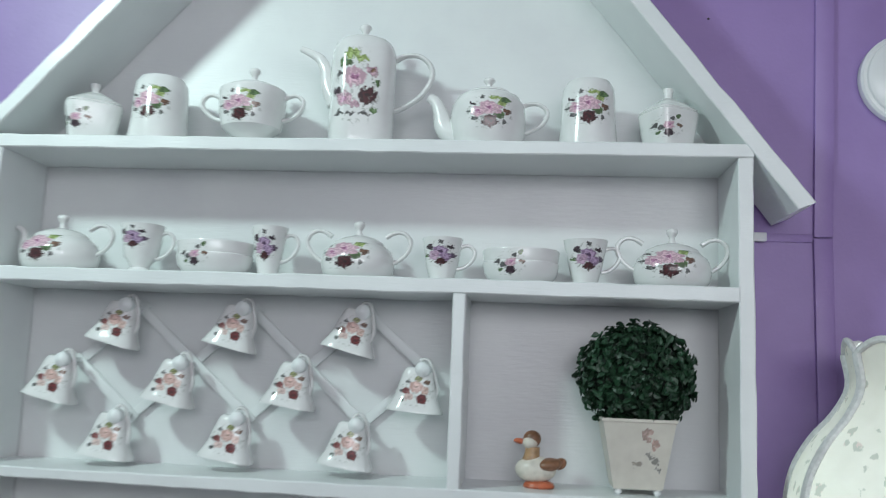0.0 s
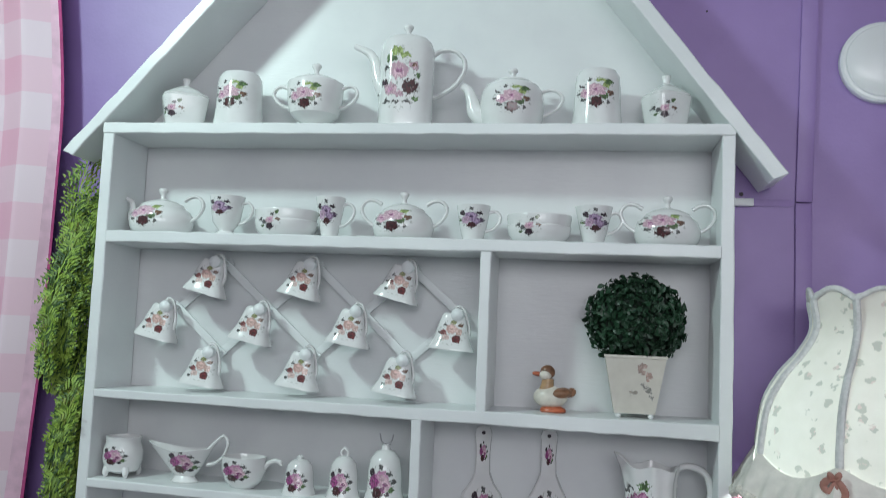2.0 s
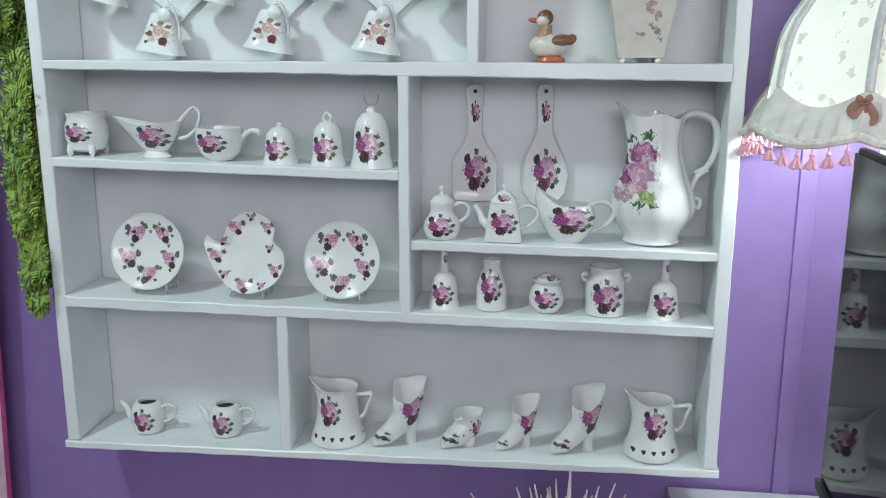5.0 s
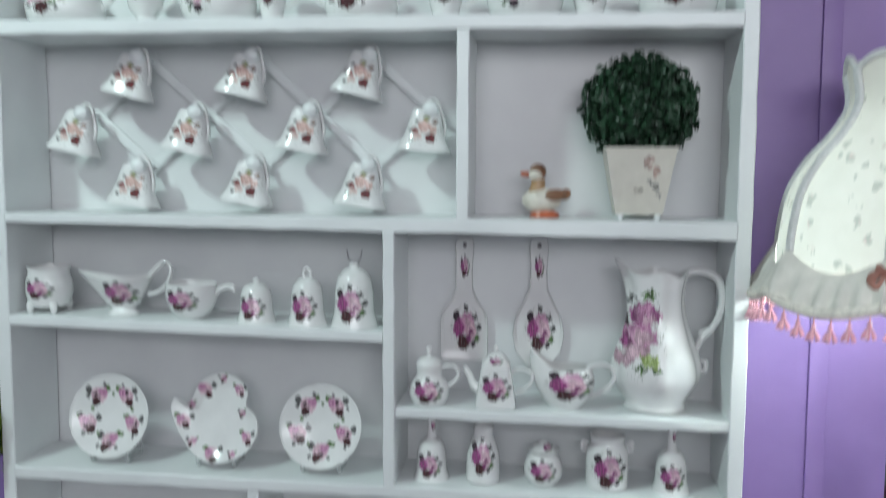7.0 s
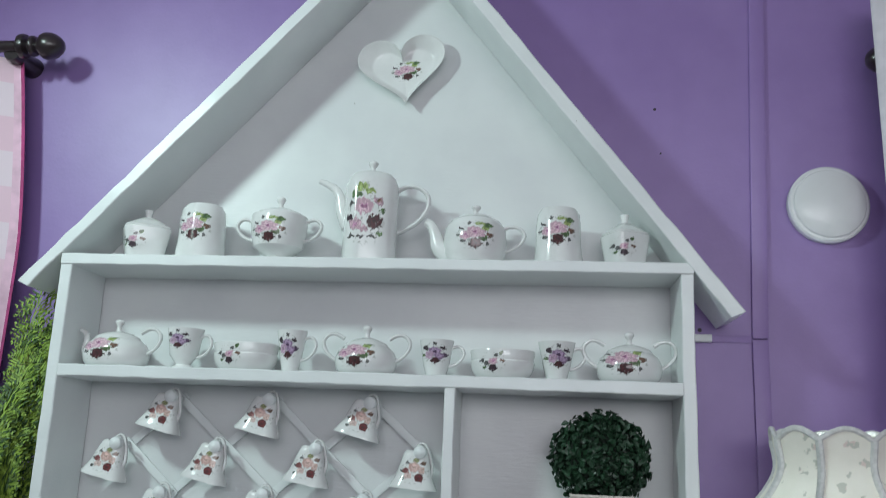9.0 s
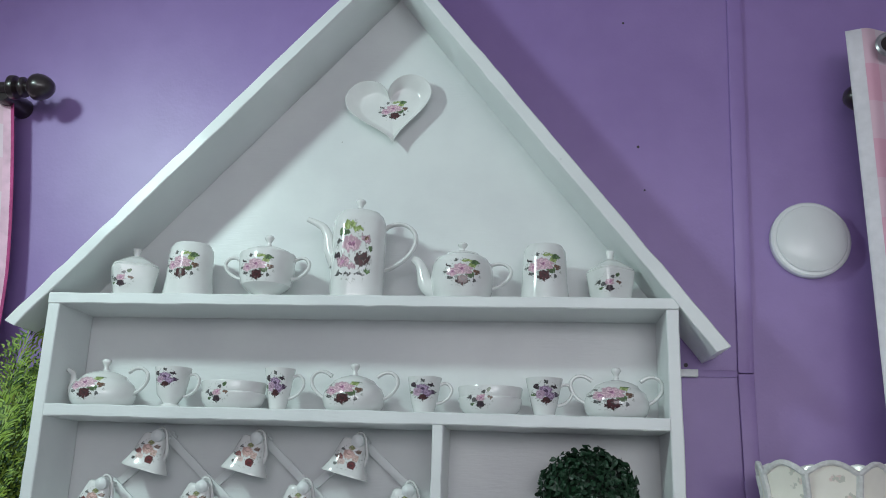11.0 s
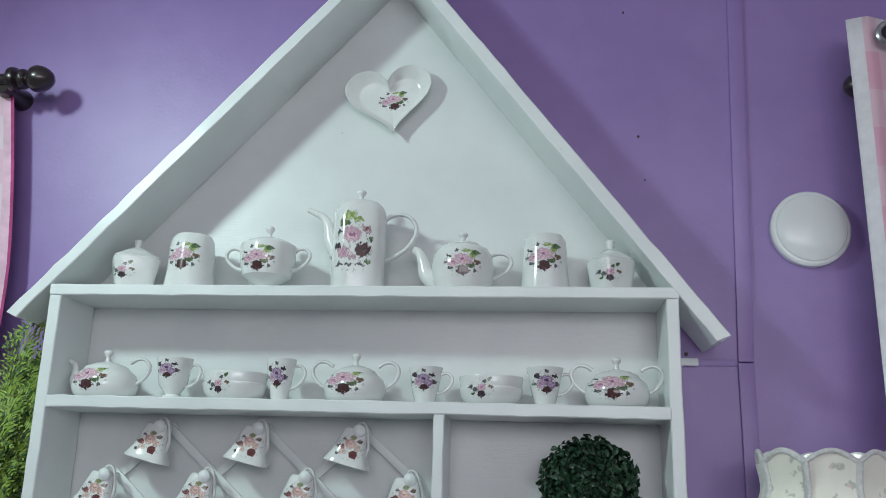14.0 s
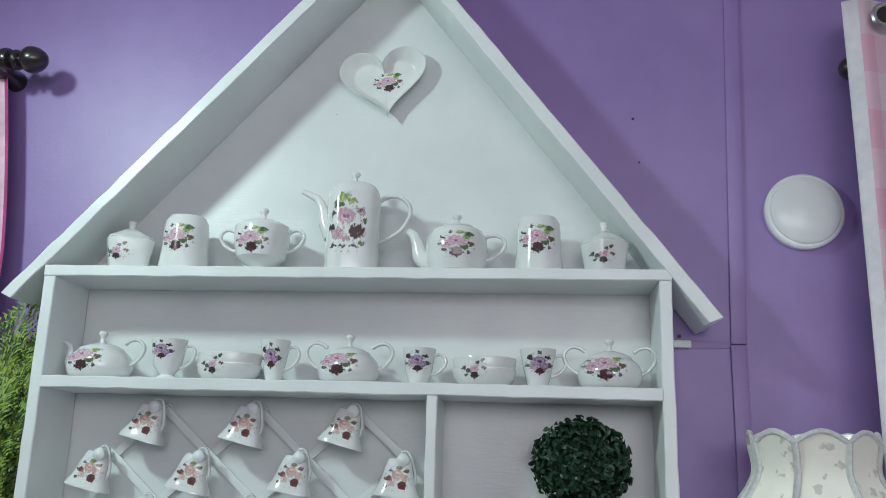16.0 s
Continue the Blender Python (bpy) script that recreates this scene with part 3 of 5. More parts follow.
def round_teapot(x, z):
    th = thing("teapot", "round white teapot with rose print and lid", "teapot", at(x, z), "porcelain on the gable shelf")
    mat = porcelain("round_teapot_porcelain", [(SPRAY_A, 0.004, 0.046, 0.036, 0.030)])
    bm = bmesh.new()
    lathe(bm, [(0.044, 0), (0.051, 0.003), (0.0565, 0.02), (0.0585, 0.045), (0.056, 0.068), (0.047, 0.082), (0.034, 0.089)], 44)
    part("body", bm, mat, th)
    knob_lid(th, 0.090, 0.033, 0.008, 0.117, 0.009)
    spout(th, [(-0.044, 0, 0.020), (-0.066, 0, 0.034), (-0.074, 0, 0.058), (-0.082, 0, 0.076), (-0.093, 0, 0.084)], [0.021, 0.016, 0.0115, 0.009, 0.007])
    handle(th, 0.049, 0.025, 0.042, 0.05, side=1)


def squat_pot(x, z, k, spouted, label):
    th = thing("lidded_pot", label, "sugar pot", at(x, z), "porcelain on the cup shelf")
    mat = porcelain("squat_pot_porcelain", [(SPRAY_A, -0.012, 0.036, 0.041, 0.030)])
    bm = bmesh.new()
    lathe(bm, [(0.050, 0), (0.057, 0.002), (0.064, 0.009), (0.0675, 0.020), (0.0665, 0.032), (0.061, 0.043), (0.051, 0.050), (0.047, 0.053)], 44, k, 0.8)
    part("body", bm, mat, th)
    knob_lid(th, 0.0525, 0.048, 0.015, 0.091, 0.0085, k, 0.8)
    handle(th, 0.053 * k, 0.022, 0.036, 0.052, side=1)
    if spouted:
        spout(th, [(-0.056 * k, 0, 0.018), (-0.069 * k, 0, 0.030), (-0.068 * k, 0, 0.050), (-0.071 * k, 0, 0.062), (-0.083 * k, 0, 0.069)], [0.010, 0.0075, 0.006, 0.005, 0.004])
    else:
        handle(th, -0.053 * k, 0.022, 0.036, 0.052, side=-1)


def cup(x, z, r_top, r_low, h, foot, spray, label, hw=0.024, name="teacup", group="porcelain on the cup shelf"):
    th = thing(name, label, "cup", at(x, z), group)
    mat = porcelain("cup_porcelain", [spray])
    bm = bmesh.new()
    prof = [(r_low * 0.78, 0), (r_low * 0.82, 0.003), (r_low * 0.52, h * 0.12), (r_low * 0.66, h * 0.2)] if foot else [(r_low * 0.7, 0), (r_low * 0.78, 0.004)]
    prof += [(r_low, h * 0.34), (r_low + (r_top - r_low) * 0.42, h * 0.62), (r_top * 0.97, h * 0.92), (r_top, h)]
    prof += [(r_top - 0.0022, h), (r_top * 0.9, h * 0.85), (r_low * 0.8, h * 0.35), (r_low * 0.6, h * 0.2), (0, h * 0.19)]
    lathe(bm, prof, 40)
    part("bowl", bm, mat, th)
    handle(th, (r_low + r_top) * 0.5 - 0.002, h * 0.3, hw, h * 0.55, r=0.003)


def stacked_bowl(x, z, r, label):
    th = thing("porcelain_bowl", label, "bowl", at(x, z), "porcelain on the cup shelf")
    mat = porcelain("bowl_porcelain", [(SPRAY_SPRIG, -0.016, 0.027, 0.025, 0.021)])
    bm = bmesh.new()
    lathe(bm, [(r * 0.7, 0), (r * 0.78, 0.002), (r * 0.93, 0.013), (r * 0.985, 0.027), (r * 0.985, 0.030), (r * 0.955, 0.0315), (r, 0.047), (r * 0.985, 0.050), (r * 0.95, 0.049), (r * 0.86, 0.025), (r * 0.6, 0.010), (0, 0.009)], 48, 1, 0.88)
    part("bowl", bm, mat, th)


for x, k, lab in ((0.131, 1.0, "white faceted canister with peaked lid and small flower print"), (1.040, 0.84, "smaller white faceted canister tucked under the roof slope")):
    canister(x, 2.171, k, lab)
shaker(0.242, 2.171, 1.0, "white domed sugar shaker with rose and leaf print")
shaker(0.920, 2.171, 0.95, "white domed shaker with dark rose print")
sugar_bowl(0.393, 2.171)
coffee_pot(0.568, 2.171)
round_teapot(0.767, 2.171)

squat_pot(0.099, 1.966, 0.90, True, "squat white lidded pot with curled spout and handle")
squat_pot(0.575, 1.966, 0.83, False, "squat white lidded sugar pot with two looped handles")
squat_pot(1.046, 1.966, 0.84, False, "squat white two-handled pot with dark red rose")
cup(0.231, 1.966, 0.0335, 0.0255, 0.0755, True, (SPRAY_CUP, -0.004, 0.053, 0.026, 0.019), "white footed teacup with lilac rose print")
cup(0.435, 1.966, 0.0280, 0.0195, 0.077, False, (SPRAY_CUP, -0.002, 0.045, 0.021, 0.026), "slender flared white cup with purple rose print")
cup(0.704, 1.966, 0.031, 0.0235, 0.066, False, (SPRAY_CUP, -0.001, 0.040, 0.026, 0.021), "small white teacup with purple rose print")
cup(0.919, 1.966, 0.033, 0.0235, 0.068, False, (SPRAY_CUP, 0.002, 0.040, 0.026, 0.023), "small white cup with magenta rose print")
stacked_bowl(0.350, 1.966, 0.060, "low white porcelain bowl with ridged rim")
stacked_bowl(0.823, 1.966, 0.058, "smaller low white bowl with a ridge and flower sprig")

# ---- heart dish on the gable ----


def heart_points(n=64):
    out = []
    for i in range(n):
        a = 2 * math.pi * i / n
        out.append((16 * math.sin(a) ** 3 / 16, (13 * math.cos(a) - 5 * math.cos(2 * a) - 2 * math.cos(3 * a) - math.cos(4 * a) + 2.5) / 15))
    return out


def heart_dish(x, z):
    th = thing("heart_dish", "white heart-shaped porcelain dish hung on the gable panel", "dish", pose(x, D - 0.001, z, 0, -8, 0))
    mat = porcelain("heart_dish_porcelain", [(SPRAY_A, 0.006, 0.008, 0.033, 0.024)])
    bm = bmesh.new()
    pts, w, h = heart_points(), 0.090, 0.077
    rings = [[(px * w * k, y, pz * h * k + 0.004 * (1 - k)) for px, pz in pts] for k, y in ((0.6, 0.0), (0.72, -0.004), (0.97, -0.026), (1.0, -0.029), (0.985, -0.030), (0.95, -0.028), (0.74, -0.010), (0.66, -0.008))]
    ring_strip(bm, rings, True, True, True)
    part("dish", bm, mat, th)


heart_dish(0.607, 2.580)

# ---- mug rack ----
RACK_Y = 0.126
TOP, MID, LOW = [(0.212, 1.917), (0.399, 1.917), (0.586, 1.917)], [(0.117, 1.829), (0.306, 1.830), (0.492, 1.833), (0.681, 1.834)], [(0.210, 1.746), (0.401, 1.750), (0.584, 1.748)]
rack = thing("mug_rack", "white folding lattice mug rack with turned pegs", "mug rack", pose(0, 0, 0))


def slat(a, b, y):
    bm = bmesh.new()
    d = Vector((b[0] - a[0], 0, b[1] - a[1]))
    L = d.length
    block(bm, -0.011, L + 0.011, -0.003, 0.003, -0.0075, 0.0075, 0.0015)
    bmesh.ops.transform(bm, matrix=pose(a[0], y, a[1], 0, -math.degrees(math.atan2(d.z, d.x)), 0), verts=bm.verts)
    part("slat", bm, BOARD, rack)


for a, b in ((MID[0], TOP[0]), (LOW[0], TOP[1]), (LOW[1], TOP[2]), (LOW[2], MID[3])):
    slat(a, b, RACK_Y + 0.0035)
for a, b in ((MID[0], LOW[0]), (TOP[0], LOW[1]), (TOP[1], LOW[2]), (TOP[2], MID[3])):
    slat(a, b, RACK_Y - 0.0035)
for x, z in TOP + MID + LOW:
    bm = bmesh.new()
    lathe(bm, [(0.005, 0), (0.005, 0.042), (0.0095, 0.046), (0.0125, 0.056), (0.0110, 0.064), (0.005, 0.069), (0, 0.0695)], 20)
    bmesh.ops.transform(bm, matrix=pose(x, RACK_Y, z, 90), verts=bm.verts)
    part("peg", bm, BOARD, rack)

MUG = porcelain("hanging_mug_porcelain", [(SPRAY_MUG, -0.005, -0.038, 0.027, 0.026)])


def hung_mug(x, z, lean):
    """A flared mug hanging from its handle, rim down. The origin is the peg."""
    th = thing("hanging_mug", "white flared mug with rose print hanging from a peg", "mug", pose(x, RACK_Y - 0.046, z, 0, lean, 0), "mugs on the lattice rack")
    bm = bmesh.new()
    lathe(bm, [(0.017, -0.004), (0.0225, -0.007), (0.0265, -0.018), (0.0310, -0.036), (0.0365, -0.056), (0.0470, -0.0765), (0.0450, -0.077), (0.033, -0.054), (0.022, -0.03), (0, -0.024)], 48, 1.03, 0.70, 2.8, centre=(-0.008, 0, 0), curve=2)
    bmesh.ops.scale(bm, vec=(0.87, 0.87, 0.87), verts=bm.verts)
    part("body", bm, MUG, th)
    bm = bmesh.new()
    tube(bm, [(0.008, 0, -0.016), (-0.006, 0.0, 0.002), (-0.002, 0, 0.0115), (0.010, 0, 0.008), (0.020, 0, -0.012), (0.027, 0, -0.035), (0.026, 0, -0.052)], [0.004, 0.0035, 0.003, 0.003, 0.0032, 0.0035, 0.004], 8, 1.4)
    bmesh.ops.scale(bm, vec=(0.87, 0.87, 0.87), verts=bm.verts)
    part("handle", bm, PORC, th)
    return th


for (x, z), lean in zip(TOP + MID + LOW, (14, 13, 14, 13, 12, 9, 4, 8, 9, 8)):
    hung_mug(x, z + 0.0055, lean)

# ---- duck and topiary ----


def duck(x, z):
    white, brown, orange = plain("duck_white_glaze", (0.72, 0.68, 0.60), 0.3, vary=0.2, scale=90), plain("duck_brown_glaze", (0.27, 0.13, 0.07), 0.35, vary=0.5, scale=160), plain("duck_orange_glaze", (0.5, 0.13, 0.06), 0.3, vary=0.3, scale=90)
    bm = bmesh.new()

    def ball(cx, cy, cz, rx, ry, rz, mat, tilt=0.0):
        got = bmesh.ops.create_uvsphere(bm, u_segments=24, v_segments=14, radius=1, matrix=pose(cx, cy, cz, 0, tilt, 0) @ Matrix.Diagonal((rx, ry, rz, 1)))
        for v in got["verts"]:
            for q in v.link_faces:
                q.material_index = mat

    lathe(bm, [(0.020, 0), (0.022, 0.002), (0.020, 0.007), (0.014, 0.010)], 24, 1.05, 0.8, mat=2)
    ball(-0.005, 0, 0.026, 0.030, 0.020, 0.019, 0)
    ball(0.012, -0.003, 0.033, 0.021, 0.019, 0.010, 1, -10)
    ball(0.030, 0, 0.035, 0.010, 0.007, 0.008, 1, -35)
    tube(bm, [(-0.014, 0, 0.03), (-0.011, 0, 0.045), (-0.010, 0, 0.058)], [0.0145, 0.0115, 0.0105], 16, mat=3)
    ball(-0.011, 0, 0.069, 0.013, 0.0115, 0.0125, 1)
    ball(-0.014, -0.0045, 0.064, 0.011, 0.0095, 0.009, 0)
    ball(-0.028, 0, 0.065, 0.010, 0.0055, 0.0042, 2, 8)
    ob = part("duck_figurine", bm, [white, brown, orange, plain("duck_ochre_glaze", (0.48, 0.30, 0.16), 0.3, vary=0.4, scale=120)])
    ob.matrix_world = at(x, z)
    tagged(ob, "small glazed duck figurine in cream, brown and orange", "figurine")


duck(0.857, 1.6712)


def topiary(x, z):
    th = thing("topiary_plant", "round clipped artificial boxwood ball in a square cream pot", "plant", at(x, z, Y + 0.004))
    m, t, p = nodes_of("cream_printed_pot")
    tc = add(t, "ShaderNodeTexCoord")
    g = t.nodes.new("ShaderNodeGroup")
    g.node_tree = flower_group("pot_print", [(0.2, 0.55, 0.14, 0.22, (0.34, 0.16, 0.13)), (0.42, 0.3, 0.17, 0.14, (0.42, 0.2, 0.16)), (0.3, 0.05, 0.1, 0.1, GREY), (0.45, -0.15, 0.07, 0.18, GREY), (-0.05, -0.2, 0.16, 0.11, (0.3, 0.25, 0.2)), (0.55, -0.38, 0.05, 0.12, GREY)])
    v = t.nodes.new("ShaderNodeVectorMath")
    v.operation = "MULTIPLY_ADD"
    link(t, tc.outputs["Object"], v.inputs[0])
    v.inputs[1].default_value, v.inputs[2].default_value = (20, 0, 19), (0, 0, -1.05)
    link(t, v.outputs[0], g.inputs[0])
    n = add(t, "ShaderNodeTexNoise", Scale=60.0, Detail=5.0)
    link(t, tc.outputs["Object"], n.inputs["Vector"])
    link(t, mix(t, maths(t, "MULTIPLY", g.outputs[1], 0.7), mix(t, n.outputs[0], (0.56, 0.53, 0.47), (0.70, 0.67, 0.60)), g.outputs[0]), p.inputs["Base Color"])
    p.inputs["Roughness"].default_value = 0.45
    bm = bmesh.new()
    q = 2 ** 0.5
    lathe(bm, [(0.034 * q, 0.008), (0.0505 * q, 0.101), (0.0525 * q, 0.102), (0.0525 * q, 0.106), (0.049 * q, 0.106), (0.047 * q, 0.092), (0, 0.091)], 4, 1, 0.92, turn=math.pi / 4)
    pot = part("pot", bm, m, th, smooth=False)
    bm = bmesh.new()
    lathe(bm, [(0.0485, 0.0905), (0.047, 0.0935), (0.03, 0.0945), (0, 0.095)], 28, 0.92, 0.85)
    part("soil", bm, plain("dry_moss", (0.06, 0.07, 0.03), 0.9, vary=0.5, scale=200, bump=0.5), pot)
    for sx in (-1, 1):
        for sy in (-1, 1):
            bm = bmesh.new()
            lathe(bm, [(0.003, 0), (0.0055, 0.003), (0.0045, 0.0085), (0, 0.009)], 12, centre=(sx * 0.027, sy * 0.025, 0))
            part("foot", bm, BOARD, pot)
    leaf = plain("boxwood_leaf", (0.016, 0.056, 0.026), 0.42, vary=0.5, scale=120)
    rng = random.Random(7)
    verts, faces = [], []
    for i in range(2300):
        u, a = rng.uniform(-1, 1), rng.uniform(0, 2 * math.pi)
        s = math.sqrt(1 - u * u)
        d = Vector((s * math.cos(a), s * math.sin(a), u))
        bump = 1 + 0.05 * math.sin(7 * a + 3 * u) * math.cos(9 * u)
        r = rng.uniform(0.80, 1.05) * bump
        c = Vector((d.x * 0.083, d.y * 0.063, d.z * 0.077)) * r + Vector((0, 0, 0.165))
        if c.z < 0.097:
            continue
        n1 = (d + Vector((rng.uniform(-0.8, 0.8), rng.uniform(-0.8, 0.8), rng.uniform(-0.8, 0.8)))).normalized()
        e = n1.orthogonal().normalized()
        e = (Matrix.Rotation(rng.uniform(0, 6.28), 3, n1) @ e)
        f2 = n1.cross(e)
        L, w = rng.uniform(0.0048, 0.0082), rng.uniform(0.0033, 0.005)
        k = len(verts)
        verts += [c - e * L, c - e * L * 0.35 + f2 * w + n1 * 0.001, c + e * L * 0.45 + f2 * w * 0.85 + n1 * 0.001, c + e * L - n1 * 0.001, c + e * L * 0.45 - f2 * w * 0.85 + n1 * 0.001, c - e * L * 0.35 - f2 * w + n1 * 0.001, c - n1 * 0.0012]
        faces += [(k + j, k + (j + 1) % 6, k + 6) for j in range(6)]
    me = bpy.data.meshes.new("crown")
    me.from_pydata([tuple(q) for q in verts], [], faces)
    me.materials.append(leaf)
    ob = new("crown", me)
    ob.parent = th
    # Near-black core: the dark between the leaves is put into its colour.
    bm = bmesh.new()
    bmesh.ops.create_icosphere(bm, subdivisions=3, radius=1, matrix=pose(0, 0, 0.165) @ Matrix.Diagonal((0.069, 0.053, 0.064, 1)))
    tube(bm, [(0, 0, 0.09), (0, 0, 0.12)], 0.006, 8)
    part("core", bm, plain("dark_gap_core", (0.006, 0.016, 0.009), 0.9, vary=0.4, scale=100), th)


topiary(0.995, 1.6706)

# ---- left middle shelf: footed pot, boats, bells ----


def footed_pot(x, z):
    th = thing("footed_pot", "small round white pot on curled feet with rose print", "pot", at(x, z, 0.05), "small porcelain")
    mat = porcelain("footed_pot_porcelain", [(SPRAY_B, -0.002, 0.040, 0.026, 0.018)])
    bm = bmesh.new()
    lathe(bm, [(0.020, 0.007), (0.030, 0.012), (0.036, 0.032), (0.0355, 0.050), (0.031, 0.064), (0.033, 0.072), (0.0335, 0.074), (0.031, 0.074), (0.029, 0.064), (0.033, 0.05), (0.03, 0.025), (0, 0.02)], 40)
    part("body", bm, mat, th)
    for a in (-50, -130, 50, 130):
        bm = bmesh.new()
        c, s = math.cos(radians(a)), math.sin(radians(a))
        tube(bm, [(0.027 * c, 0.027 * s, 0.018), (0.031 * c, 0.031 * s, 0.009), (0.030 * c, 0.030 * s, 0.005), (0.034 * c, 0.034 * s, 0.003)], [0.008, 0.006, 0.0045, 0.003], 10)
        part("foot", bm, PORC, th)


def gravy_boat(x, z):
    th = thing("gravy_boat", "white gravy boat with high loop handle and rose print", "gravy boat", at(x, z, 0.055), "small porcelain")
    mat = porcelain("gravy_boat_porcelain", [(SPRAY_B, 0.003, 0.038, 0.030, 0.023)])
    bm = bmesh.new()
    rings, n = [], 44
    for u, inner in [(i / 8, 0) for i in range(9)] + [(1 - i / 6, 1) for i in range(6)]:
        row = []
        for i in range(n):
            a = 2 * math.pi * i / n
            c, s = math.cos(a), math.sin(a)
            lip = max(0.0, -c) ** 3
            r = 0.018 + 0.030 * u ** 0.8 - 0.0022 * inner
            top = 0.012 + 0.046 * u + 0.013 * lip * u * u + 0.006 * max(0, c) * u
            row.append((c * r * (1.05 + 0.55 * lip * u), s * r * 0.72 * (1 - 0.32 * lip * u), top - 0.0 * inner))
        rings.append(row)
    ring_strip(bm, rings, True, True, True)
    lathe(bm, [(0.024, 0), (0.027, 0.002), (0.022, 0.007), (0.017, 0.013)], 32, 1, 0.75)
    part("body", bm, mat, th)
    bm = bmesh.new()
    tube(bm, [(0.043, 0, 0.060), (0.058, 0, 0.077), (0.072, 0, 0.087), (0.081, 0, 0.074), (0.074, 0, 0.052), (0.058, 0, 0.038), (0.042, 0, 0.034)], [0.005, 0.0035, 0.003, 0.003, 0.003, 0.0033, 0.004], 8, 1.3)
    part("handle", bm, PORC, th)


def sauce_cup(x, z):
    th = thing("sauce_cup", "low white sauce cup with short side handle", "cup", at(x, z, 0.05), "small porcelain")
    mat = porcelain("sauce_cup_porcelain", [(SPRAY_B, -0.006, 0.032, 0.030, 0.020)])
    bm = bmesh.new()
    lathe(bm, [(0.018, 0), (0.022, 0.002), (0.034, 0.014), (0.0415, 0.034), (0.040, 0.050), (0.0405, 0.056), (0.0385, 0.0565), (0.037, 0.05), (0.038, 0.034), (0.03, 0.014), (0, 0.008)], 44, 1, 0.85)
    part("body", bm, mat, th)
    bm = bmesh.new()
    tube(bm, [(0.037, 0, 0.036), (0.046, 0, 0.046), (0.058, 0, 0.052), (0.068, 0, 0.050), (0.071, 0, 0.044)], [0.005, 0.0045, 0.004, 0.0045, 0.003], 10)
    part("handle", bm, PORC, th)


def bell(x, z, r, h, top, label, y=0.045):
    """A table bell: top is 'ring', 'hole', 'wire' or 'stem'."""
    th = thing("porcelain_bell", label, "bell", at(x, z, y), "porcelain bells")
    mat = porcelain("bell_porcelain", [(SPRAY_B, -0.002, h * 0.40, r * 0.72, h * 0.34)])
    bm = bmesh.new()
    lathe(bm, [(r * 0.9, 0.0), (r, 0.0), (r * 0.95, h * 0.08), (r * 0.84, h * 0.25), (r * 0.8, h * 0.6), (r * 0.7, h * 0.82), (r * 0.45, h * 0.95), (r * 0.12, h), (0, h)], 40, curve=0)
    part("body", bm, mat, th)
    bm = bmesh.new()
    if top == "ring":
        tube(bm, [(-0.004, 0, h - 0.002), (-0.0065, 0, h + 0.006), (0, 0, h + 0.013), (0.0065, 0, h + 0.006), (0.004, 0, h - 0.002)], 0.0024, 8)
        part("ring_handle", bm, PORC, th)
    elif top == "hole":
        lathe(bm, [(0.006, h - 0.002), (0.006, h + 0.003), (0.003, h + 0.006), (0, h + 0.006)], 14)
        part("knob", bm, PORC, th)
    elif top == "wire":
        lathe(bm, [(0.009, h - 0.004), (0.007, h + 0.005), (0.0085, h + 0.008), (0, h + 0.008)], 14)
        part("knob", bm, PORC, th)
        bm = bmesh.new()
        tube(bm, [(-0.012, 0, h + 0.026), (-0.009, 0, h + 0.013), (0, 0, h + 0.008), (0.009, 0, h + 0.013), (0.012, 0, h + 0.026)], 0.0012, 6)
        part("wire_loop", bm, STEEL, th, "fine bright wire loop")
    else:
        lathe(bm, [(0.0085, h - 0.002), (0.007, h + 0.004), (0.006, h + 0.02), (0.0065, h + 0.034), (0.005, h + 0.037), (0, h + 0.0375)], 16)
        part("stem_handle", bm, porcelain("bell_stem_porcelain", [(SPRAY_B, 0.003, h + 0.02, 0.004, 0.008)]), th)


footed_pot(0.062, 1.510)
gravy_boat(0.185, 1.507)
sauce_cup(0.301, 1.505)
bell(0.409, 1.503, 0.031, 0.062, "hole", "small white bell with rose print and pierced top")
bell(0.491, 1.501, 0.031, 0.074, "ring", "white bell with rose print and ring handle")
bell(0.566, 1.500, 0.037, 0.092, "wire", "tall flared white bell with rose print and wire loop")

# ---- display plates on clear stands ----
CLEAR, ct, cp = nodes_of("clear_acrylic")
cp.inputs["Transmission Weight"].default_value, cp.inputs["Roughness"].default_value, cp.inputs["IOR"].default_value = 0.6, 0.12, 1.3
cn = add(ct, "ShaderNodeTexNoise", Scale=40.0)
link(ct, mix(ct, cn.outputs[0], (0.9, 0.95, 0.95), (0.97, 1.0, 1.0)), cp.inputs["Base Color"])


def little_roses(spots):
    """Blobs for small rose sprigs at (x, z, size)."""
    out = []
    for n, (x, z, k) in enumerate(spots):
        s = 1 if n % 2 else -1
        out += [(x - 0.9 * s * k, z + 0.5 * k, 0.35 * k, 0.4 * k, GREY), (x + 0.8 * s * k, z + 0.7 * k, 0.35 * k, 0.3 * k, LEAF), (x, z, 0.8 * k, 0.8 * k, PALE), (x + 0.4 * s * k, z + 0.3 * k, 0.5 * k, 0.45 * k, PINK), (x - 0.3 * s * k, z - 0.6 * k, 0.45 * k, 0.45 * k, MAROON)]
    return out


